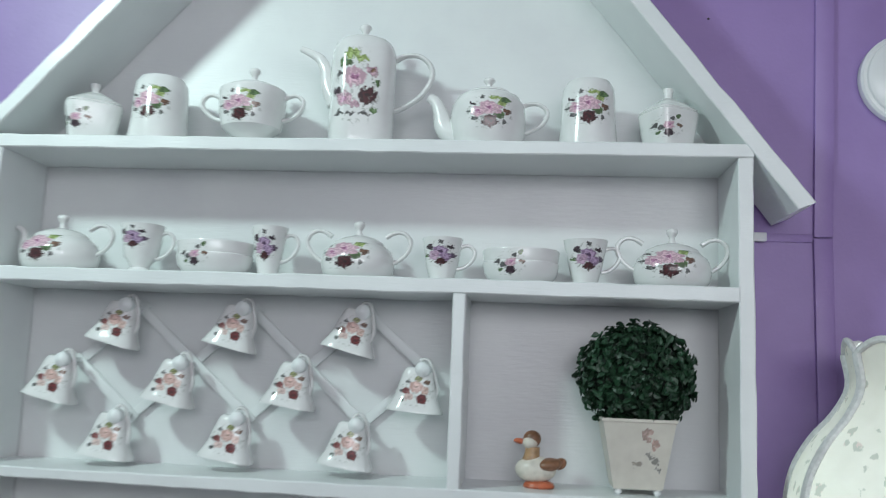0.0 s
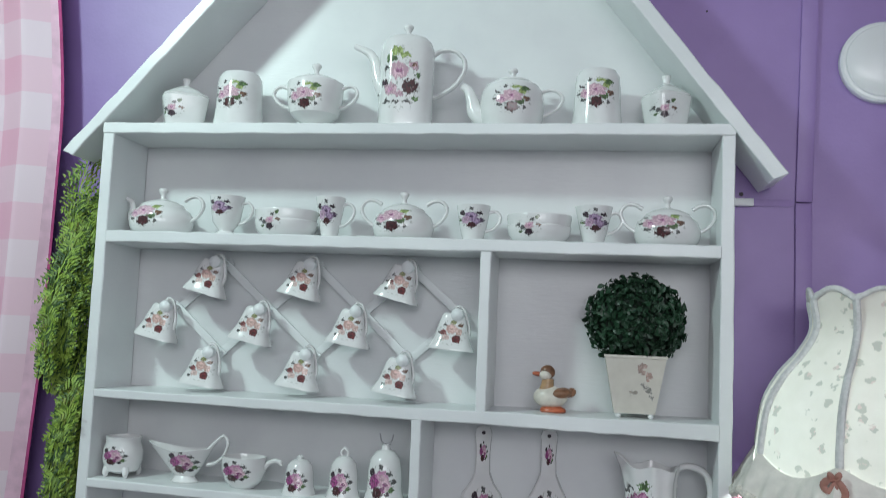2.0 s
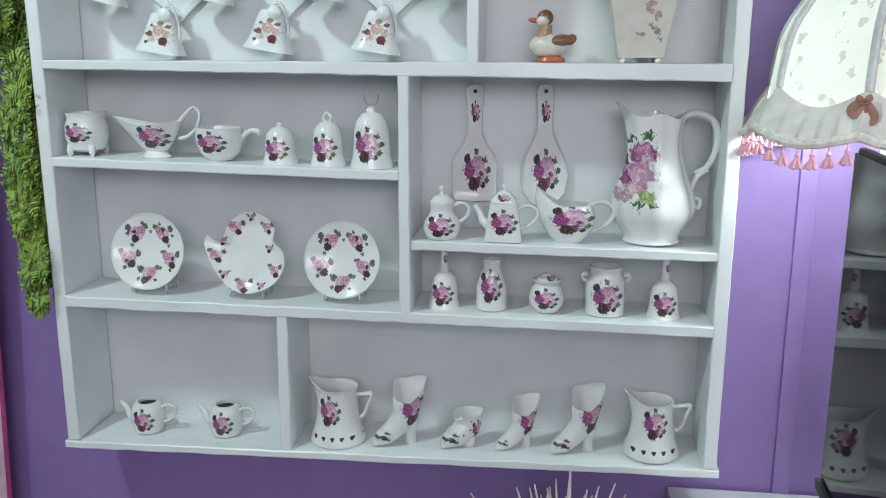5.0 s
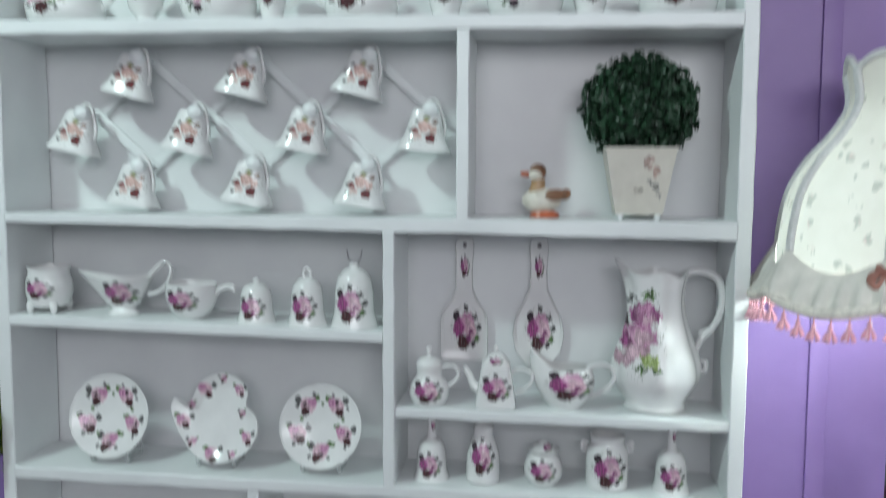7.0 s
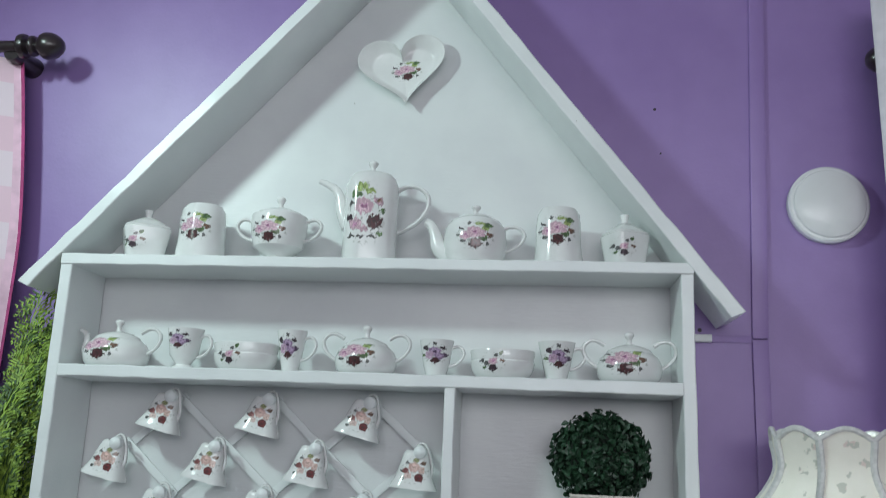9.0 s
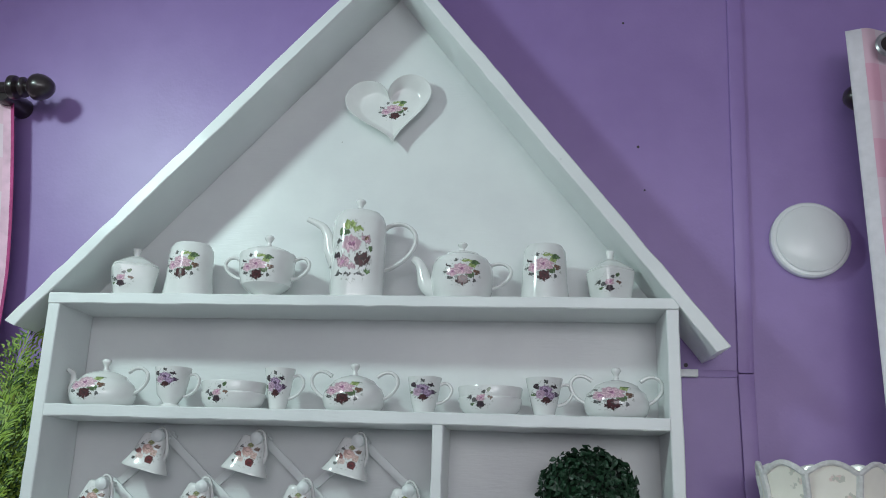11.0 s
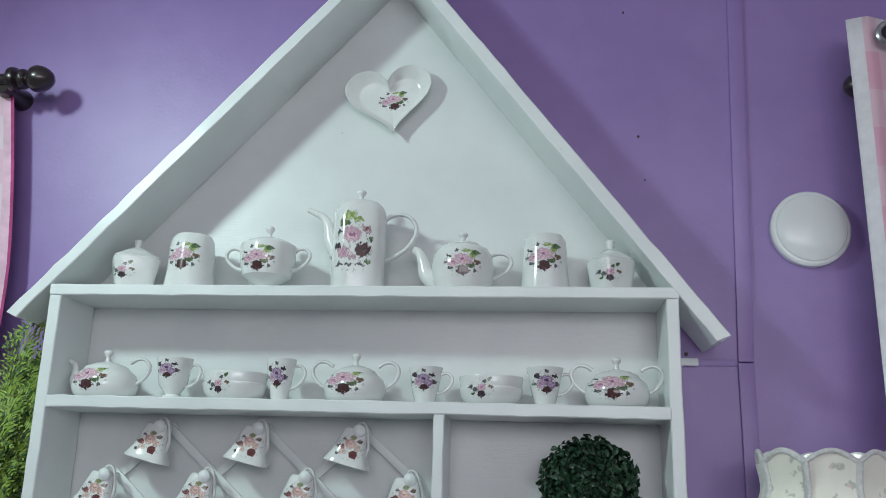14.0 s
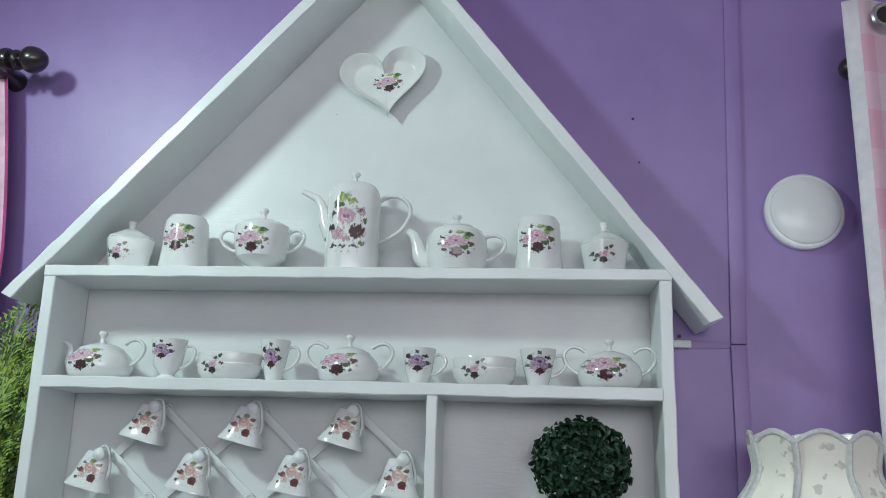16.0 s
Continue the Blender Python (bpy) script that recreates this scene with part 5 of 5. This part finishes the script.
ROD_Y, ROD_Z = 0.062, 2.622


def finial_rod(x_end, y_rod, z_rod, side, label):
    th = thing("curtain_rod", label, "curtain rod", pose(x_end, y_rod, z_rod, 0, 90 * side, 0), "curtain rods")
    bm = bmesh.new()
    lathe(bm, [(0.0, 0.0), (0.010, -0.004), (0.019, -0.018), (0.0225, -0.034), (0.020, -0.046), (0.011, -0.055), (0.010, -0.058), (0.016, -0.062), (0.017, -0.070), (0.011, -0.076), (0.0105, -0.078), (0.019, -0.082), (0.020, -0.094), (0.013, -0.100)][::-1], 32, 1.26, 1.26, curve=2)
    part("finial", bm, DARK_WOOD, th, "dark acorn-shaped finial")
    bm = bmesh.new()
    lathe(bm, [(0.0125, -0.9), (0.0125, -0.098)], 20)
    part("rod", bm, DARK_WOOD, th)
    bm = bmesh.new()
    lathe(bm, [(0.017, 0.0), (0.019, 0.004), (0.018, 0.03), (0.020, 0.06), (0.023, 0.074), (0.023, 0.082)], 24)
    bmesh.ops.transform(bm, matrix=pose(0, 0, 0, 0, -90 * side, 0) @ pose(-side * 0.064, 0.0, 0, -90), verts=bm.verts)
    bmesh.ops.translate(bm, verts=bm.verts, vec=(0.012, 0, -0.050))
    part("bracket", bm, DARK_WOOD, th)


finial_rod(-0.095, ROD_Y, ROD_Z, 1, "dark turned wooden curtain rod with acorn finial")
finial_rod(1.492, 0.092, 2.590, -1, "dark wooden curtain rod behind the pink curtain")


def curtain(x0, x1, z0, z1, y, folds, amp, edge, label, drift=0.0):
    """A hanging cloth with deepening folds; edge: which side carries the narrow hem."""
    bm = bmesh.new()
    uvl = bm.loops.layers.uv.new("UVMap")
    nx, nz = 120, 44
    grid = []
    for j in range(nz + 1):
        v = j / nz
        z = z1 + (z0 - z1) * v
        row = []
        for i in range(nx + 1):
            u = i / nx
            ph = folds * 2 * math.pi * u + 0.5 * math.sin(3 * v + 2 * u) + (math.pi if edge == "left" else 0.0)
            a = amp * (0.55 + 0.45 * v)
            x = x0 + (x1 - x0) * u + drift * v * (1 if edge == "right" else -1) * (u if edge == "right" else 1 - u) + 0.006 * math.sin(5.0 * v + 1.0) + 0.3 * a * math.sin(2 * ph)
            if edge == "right":
                x -= 0.05 * u * max(0.0, (z - 2.2) / 0.4) ** 1.3 + 0.03 * u * max(0.0, (1.7 - z) / 0.6)
            row.append((bm.verts.new((x, y + a * math.sin(ph) + 0.004 * math.sin(9 * v + 7 * u), z)), u * (x1 - x0) * 1.35, z))
        grid.append(row)
    for j in range(nz):
        for i in range(nx):
            q = (grid[j][i], grid[j + 1][i], grid[j + 1][i + 1], grid[j][i + 1])
            f = bm.faces.new([c[0] for c in q])
            f.material_index = 1 if (edge == "right" and i >= nx - 2) or (edge == "left" and i <= 3) else 2 if edge == "right" and i >= nx - 5 else 0
            for l, c in zip(f.loops, q):
                l[uvl].uv = (c[1], c[2])
    hem = plain("magenta_hem", (0.42, 0.06, 0.20), 0.8, vary=0.3, scale=80) if edge == "right" else plain("white_hem", (0.76, 0.74, 0.78), 0.85, vary=0.1, scale=60)
    th = thing("curtain", label, "curtain", pose(0, 0, 0), "curtains")
    border = plain("rose_pink_border", (0.76, 0.50, 0.62), 0.85, vary=0.2, scale=40, bump=0.2)
    ob = part("cloth", bm, [GINGHAM, hem, border], th)
    sol = ob.modifiers.new("thickness", "SOLIDIFY")
    sol.thickness = 0.0012
    return th


curtain(-0.95, -0.146, 0.25, 2.605, 0.075, 6.3, 0.026, "right", "pink and white gingham curtain with a dark edge seam")
right_curtain = curtain(1.480, 2.15, 0.25, 2.697, 0.030, 4.6, 0.024, "left", "pink and white gingham curtain with white hem and eyelets")
for x in (1.551, 1.69, 1.83, 1.97):
    bm = bmesh.new()
    lathe(bm, [(0.016, -0.0015), (0.0245, -0.0015), (0.026, 0.001), (0.0225, 0.004), (0.017, 0.0035), (0.016, -0.0015)], 32)
    bmesh.ops.transform(bm, matrix=pose(x, 0.002, 2.652, 90), verts=bm.verts)
    part("eyelet", bm, STEEL, right_curtain, "round metal eyelet")
    # Cloth stays whole: a dark disc replaces the opening and the shade behind.
    bm = bmesh.new()
    lathe(bm, [(0.0165, 0), (0.0165, 0.001), (0, 0.001)], 24)
    bmesh.ops.transform(bm, matrix=pose(x, 0.0015, 2.652, 90), verts=bm.verts)
    part("eyelet_disc", bm, DARK_WOOD, right_curtain, "dark disc in place of the eyelet opening")

# ---- hanging fern beside the shelf ----


def fern():
    th = thing("hanging_fern", "trailing green artificial fern hung beside the white shelf", "plant", pose(0, 0, 0))
    m, t, p = nodes_of("fern_leaf")
    ge = add(t, "ShaderNodeNewGeometry")
    tc = add(t, "ShaderNodeTexCoord")
    n = add(t, "ShaderNodeTexNoise", Scale=11.0, Detail=3.0)
    link(t, tc.outputs["Object"], n.inputs["Vector"])
    f = maths(t, "ADD", maths(t, "MULTIPLY", ge.outputs["Random Per Island"], 0.55), maths(t, "MULTIPLY", n.outputs[0], 0.6))
    c1 = mix(t, ramp(t, f, 0.3, 0.72), (0.016, 0.058, 0.008), (0.25, 0.38, 0.050))
    link(t, mix(t, ramp(t, f, 0.78, 0.98), c1, (0.25, 0.19, 0.05)), p.inputs["Base Color"])
    p.inputs["Roughness"].default_value = 0.55
    p.inputs["Subsurface Weight"].default_value = 0.0
    rng = random.Random(21)
    for strand in range(32):
        v0 = strand / 31
        root = Vector((rng.uniform(-0.082 + 0.052 * v0, -0.012), rng.uniform(0.02, 0.12), 2.115 - 0.68 * v0 + rng.uniform(-0.03, 0.03)))
        L = rng.uniform(0.18, 0.30)
        out = rng.uniform(-0.05, -0.005) if rng.random() < 0.75 else rng.uniform(0.0, 0.02)
        out *= 1 - 0.55 * v0
        pts, faces = [], []
        stems = []
        for i in range(9):
            u = i / 8
            stems.append(root + Vector((out * math.sin(u * 1.7) * (0.6 if u < 0.5 else 0.62), -0.05 * math.sin(u * 2.4) * rng.uniform(0.7, 1.1), -L * u ** 1.15)))
        for i in range(8):
            a, b = stems[i], stems[i + 1]
            for s in range(3):
                for side in (-1, 1):
                    q = a.lerp(b, s / 3)
                    reach = (0.046 - 0.012 * v0) * (1 - 0.72 * (i + s / 3) / 8) * rng.uniform(0.7, 1.2)
                    d = (Vector((side * 0.85, rng.uniform(-0.7, 0.3), -0.55 + rng.uniform(-0.25, 0.25)))).normalized()
                    nrm = Vector((rng.uniform(-0.3, 0.3), -1, rng.uniform(0.0, 0.7))).normalized()
                    w = d.cross(nrm).normalized()
                    for step in range(1, 6):
                        c = q + d * reach * step / 5 + Vector((0, 0, -0.006 * (step / 5) ** 2))
                        for s2 in (-1, 1):
                            e = (d * 0.55 + w * s2).normalized()
                            ll = 0.0175 * (1.15 - step / 6) * rng.uniform(0.8, 1.3)
                            k = len(pts)
                            g = d * 0.0019
                            pts += [c - g, c + e * ll * 0.6 - g * 0.9 + nrm * 0.0008, c + e * ll, c + e * ll * 0.55 + g * 1.1, c + g]
                            faces.append((k, k + 1, k + 2, k + 3, k + 4))
        for i in range(8):
            a, b = stems[i], stems[i + 1]
            k = len(pts)
            o = Vector((0.0012, 0, 0))
            pts += [a - o, a + o, b + o, b - o]
            faces.append((k, k + 1, k + 2, k + 3))
        me = bpy.data.meshes.new("frond")
        me.from_pydata([(min(p_.x, -0.004) if p_.y > -0.012 else p_.x, min(p_.y, 0.141), p_.z) for p_ in pts], [], faces)
        me.materials.append(m)
        ob = new("frond", me)
        ob.parent = th


fern()

# ---- lamp with scalloped shade ----


def shade_material(name, sprigs=True):
    m, t, p = nodes_of(name)
    tc = add(t, "ShaderNodeTexCoord")
    n = add(t, "ShaderNodeTexNoise", Scale=40.0, Detail=4.0)
    link(t, tc.outputs["Object"], n.inputs["Vector"])
    col = mix(t, n.outputs[0], (0.76, 0.74, 0.66), (0.86, 0.84, 0.77))
    if sprigs:
        v = add(t, "ShaderNodeTexVoronoi", Scale=38.0, Randomness=0.75)
        link(t, tc.outputs["Object"], v.inputs["Vector"])
        w = add(t, "ShaderNodeTexNoise", Scale=110.0, Detail=2.0)
        link(t, tc.outputs["Object"], w.inputs["Vector"])
        d = maths(t, "ADD", v.outputs["Distance"], maths(t, "MULTIPLY", maths(t, "SUBTRACT", w.outputs[0], 0.5), 0.75))
        spot = maths(t, "SUBTRACT", 1.0, ramp(t, d, 0.20, 0.28))
        pick = maths(t, "GREATER_THAN", w.outputs[0], 0.5)
        col = mix(t, maths(t, "MULTIPLY", spot, 0.55), col, mix(t, pick, (0.33, 0.36, 0.30), (0.60, 0.44, 0.41)))
    link(t, col, p.inputs["Base Color"])
    p.inputs["Roughness"].default_value = 0.9
    out = t.nodes["Material Output"]
    tr = add(t, "ShaderNodeBsdfTranslucent")
    link(t, col, tr.inputs["Color"])
    ms = add(t, "ShaderNodeMixShader")
    ms.inputs[0].default_value = 0.085
    link(t, p.outputs[0], ms.inputs[1])
    link(t, tr.outputs[0], ms.inputs[2])
    link(t, ms.outputs[0], out.inputs["Surface"])
    return m


def table_lamp(x, y):
    th = thing("table_lamp", "lit table lamp with bell-shaped floral shade and beaded fringe", "lamp", pose(x, y, 0.906, 0, 0, 14))
    cloth, trim_mat, ruffle_mat = shade_material("sprigged_shade_cloth"), plain("grey_shade_braid", (0.70, 0.70, 0.69), 0.8, vary=0.2, scale=150, bump=0.4), plain("ruffle_cloth", (0.80, 0.77, 0.71), 0.9, vary=0.22, scale=35, bump=0.3)
    z0 = -0.906
    prof = smooth_curve([(0.180, 1.640), (0.178, 1.665), (0.168, 1.714), (0.144, 1.757), (0.113, 1.793), (0.0925, 1.832), (0.0975, 1.876)], 5)
    N, P = 96, 8

    def radius(a, r):
        # each panel is pulled taut between the ribs
        return r * (1 - 0.035 * abs(math.sin(P * a / 2)))

    def scallop(a):
        return abs(math.sin(P * a / 2))

    for k in range(P):
        bm = bmesh.new()
        a0, a1 = 2 * math.pi * k / P, 2 * math.pi * (k + 1) / P
        rows = []
        for j, (r, z) in enumerate(prof):
            u = j / (len(prof) - 1)
            row = []
            for i in range(13):
                a = a0 + (a1 - a0) * i / 12
                dz = scallop(a) * (0.017 * u ** 6 - 0.027 * (1 - u) ** 5)
                rr = radius(a, r)
                row.append((rr * math.cos(a), rr * math.sin(a), z0 + z + dz))
            rows.append(row)
        ring_strip(bm, rows, False)
        shade = part("shade_panel", bm, cloth, th, "cream floral shade panel" if k == 0 else "")
        bm = bmesh.new()
        tube(bm, [(1.004 * r * math.cos(a0), 1.004 * r * math.sin(a0), z0 + z) for r, z in prof[::5]], 0.0048, 8, 1.6, 4)
        part("rib_braid", bm, trim_mat, th)
        bm = bmesh.new()
        pts = []
        for i in range(9):
            a = a0 + (a1 - a0) * i / 8
            rr = radius(a, 0.0975)
            pts.append((rr * math.cos(a), rr * math.sin(a), z0 + 1.876 + 0.017 * scallop(a)))
        tube(bm, pts, 0.0042, 8, 1.2, 3)
        part("top_braid", bm, trim_mat, th)
    # gathered flounce below the panels
    bm = bmesh.new()
    rows = []
    for j in range(8):
        u = j / 7
        row = []
        for i in range(288):
            a = 2 * math.pi * i / 288
            s = scallop(a)
            r = radius(a, 0.182) + 0.030 * u ** 0.7 + 0.0055 * u * math.sin(40 * a + 2 * math.sin(5 * a))
            z = 1.643 - 0.026 * s - u * (0.057 - 0.010 * s)
            row.append((r * math.cos(a), r * math.sin(a), z0 + z))
        rows.append(row)
    ring_strip(bm, rows)
    part("ruffle", bm, ruffle_mat, th, "gathered cream ruffle")
    lace = plain("cream_lace", (0.82, 0.78, 0.70), 0.85, vary=0.3, scale=220, bump=0.8, bump_scale=320)
    for k in range(P):
        bm = bmesh.new()
        pts = []
        for i in range(13):
            a = 2 * math.pi * (k + i / 12) / P
            s = scallop(a)
            pts.append(((radius(a, 0.182) + 0.030) * math.cos(a), (radius(a, 0.182) + 0.030) * math.sin(a), z0 + 1.586 - 0.016 * s))
        tube(bm, pts, 0.0068, 8, 1.0, 3)
        part("fringe_braid", bm, lace, th, "cream lace edging" if k == 0 else "")
    bow = plain("rust_ribbon", (0.40, 0.19, 0.15), 0.6, vary=0.3, scale=60)
    for a0 in (math.radians(-135), math.radians(-90)):
        bm = bmesh.new()
        for s, drop, reach in ((-1, -0.012, 0.020), (1, -0.022, 0.017), (-1, 0.006, 0.012), (1, 0.008, 0.010)):
            tube(bm, [(0, 0, 0), (s * reach * 0.55, -0.004, drop * 0.4 + 0.004), (s * reach, -0.001, drop), (s * reach * 0.5, -0.003, drop - 0.008), (0, -0.001, 0)], [0.002, 0.006, 0.0065, 0.005, 0.002], 8, 0.35, 4)
        ob = part("ribbon_bow", bm, bow, th, "rust-coloured ribbon bow")
        ob.matrix_local = pose(0.199 * math.cos(a0), 0.199 * math.sin(a0), z0 + 1.626, 0, 0, math.degrees(a0) + 90) @ Matrix.Scale(0.78, 4)
    pink = plain("pink_glass_bead", (0.80, 0.42, 0.49), 0.12, vary=0.25, scale=60, coat=0.5)
    bm0 = bmesh.new()
    tube(bm0, [(0, 0, 0), (0, 0, -0.010)], 0.0012, 6, per=2)
    lathe(bm0, [(0.0, -0.016), (0.0034, -0.0145), (0.0036, -0.012), (0.0, -0.0095)], 10)
    for q in range(5):
        a = 2 * math.pi * q / 5
        tube(bm0, [(0, 0, -0.015), (0.004 * math.cos(a), 0.004 * math.sin(a), -0.022), (0.0075 * math.cos(a), 0.0075 * math.sin(a), -0.030)], [0.001, 0.0024, 0.0030], 6, per=3)
    first = part("bead_tassel", bm0, pink, th, "pink glass bead tassel")
    for i in range(56):
        a = 2 * math.pi * (i + 0.5) / 56
        s = scallop(a)
        ob = first if i == 0 else new("bead_tassel", first.data)
        ob.parent = th
        ob.location = ((radius(a, 0.182) + 0.030) * math.cos(a), (radius(a, 0.182) + 0.030) * math.sin(a), z0 + 1.583 - 0.016 * s)
    bm = bmesh.new()
    lathe(bm, [(0.0, 0.0005), (0.085, 0.0005), (0.088, 0.008), (0.070, 0.022), (0.030, 0.035), (0.018, 0.07), (0.038, 0.15), (0.045, 0.24), (0.030, 0.36), (0.013, 0.44), (0.012, 0.62), (0.018, 0.63), (0.018, 0.66), (0, 0.665)], 40)
    part("base", bm, PORC, th)
    bm = bmesh.new()
    lathe(bm, [(0.008, 0.66), (0.014, 0.675), (0.028, 0.725), (0.030, 0.745), (0.022, 0.77), (0, 0.782)], 24, curve=2)
    glow, t, p = nodes_of("lit_bulb_glass")
    p.inputs["Emission Color"].default_value, p.inputs["Emission Strength"].default_value = (0.95, 1.0, 1.0, 1), 14.0
    part("bulb", bm, glow, th, "glowing white bulb")


table_lamp(1.351, -0.05)

# ---- cabinet, screen and dried grass ----
th = thing("cabinet", "low white lacquered cabinet against the purple wall", "cabinet", pose(0, 0, 0))
bm = bmesh.new()
block(bm, 1.105, 2.0, -1.15, 0.125, 0.08, 0.884, 0.003)
part("body", bm, CABINET_WHITE, th)
bm = bmesh.new()
block(bm, 1.092, 2.01, -1.17, 0.138, 0.8845, 0.9055, 0.003)
part("top", bm, CABINET_WHITE, th)
bm = bmesh.new()
block(bm, 1.125, 1.98, -1.12, 0.11, 0.0, 0.0795, 0.002)
part("plinth", bm, CABINET_WHITE, th)

tv = thing("television", "black glossy flat screen standing on the white cabinet", "television", pose(1.164, -0.462, 0.906, 0, 0, -4))
bm = bmesh.new()
block(bm, 0.004, 0.013, -0.620, 0.0, 0.319, 0.690, 0.003)
part("housing", bm, TV_BLACK, tv)
bm = bmesh.new()
block(bm, 0.0005, 0.0038, -0.614, -0.004, 0.3315, 0.685, 0)
part("screen", bm, SCREEN, tv, "dark mirror-like glass", False)
bm = bmesh.new()
block(bm, -0.004, 0.0038, -0.620, 0.0, 0.3195, 0.331, 0.0015)
part("bottom_bezel", bm, TV_BLACK, tv)
bm = bmesh.new()
block(bm, 0.0045, 0.0125, -0.34, -0.28, 0.010, 0.318, 0.002)
part("stand_neck", bm, TV_BLACK, tv)
bm = bmesh.new()
block(bm, -0.05, 0.12, -0.46, -0.16, 0.0, 0.0105, 0.003)
part("stand_foot", bm, TV_BLACK, tv)


def dried_grass(x, y, z):
    th = thing("dried_grass_vase", "vase of dried pale spiky grass below the white shelf", "vase", pose(x, y, z))
    straw = plain("bleached_straw", (0.74, 0.64, 0.61), 0.8, vary=0.3, scale=50)
    bm = bmesh.new()
    lathe(bm, [(0.0, 0.0005), (0.05, 0.0005), (0.065, 0.05), (0.070, 0.12), (0.045, 0.19), (0.042, 0.21), (0.038, 0.21), (0.04, 0.18), (0, 0.05)], 36)
    part("vase", bm, PORC, th)
    rng = random.Random(5)
    for i in range(58):
        a, lean = rng.uniform(0, 6.28), rng.uniform(0.0, 0.17)
        top = rng.uniform(0.30, 0.43) - lean * 0.35
        dx, dy = math.cos(a) * lean, math.sin(a) * lean * 0.5
        bm = bmesh.new()
        tube(bm, [(dx * 0.06, dy * 0.06, 0.08), (dx * 0.45, dy * 0.45, top * 0.62), (dx, dy, top)], [0.003, 0.0052 if i % 3 else 0.0080, 0.0012], 6, 0.45, 4)
        part("stalk", bm, straw, th)


def side_table(x, y, z):
    th = thing("side_table", "small dark wooden side table under the wall shelf", "table", pose(x, y, 0))
    bm = bmesh.new()
    block(bm, -0.26, 0.17, -0.16, 0.14, z - 0.022, z, 0.003)
    part("tabletop", bm, DARK_WOOD, th)
    for lx in (-0.23, 0.14):
        for ly in (-0.13, 0.11):
            bm = bmesh.new()
            block(bm, lx - 0.014, lx + 0.014, ly - 0.014, ly + 0.014, 0, z - 0.0225, 0.002)
            part("leg", bm, DARK_WOOD, th)


side_table(0.91, -0.02, 0.60)
dried_grass(0.905, -0.045, 0.6)
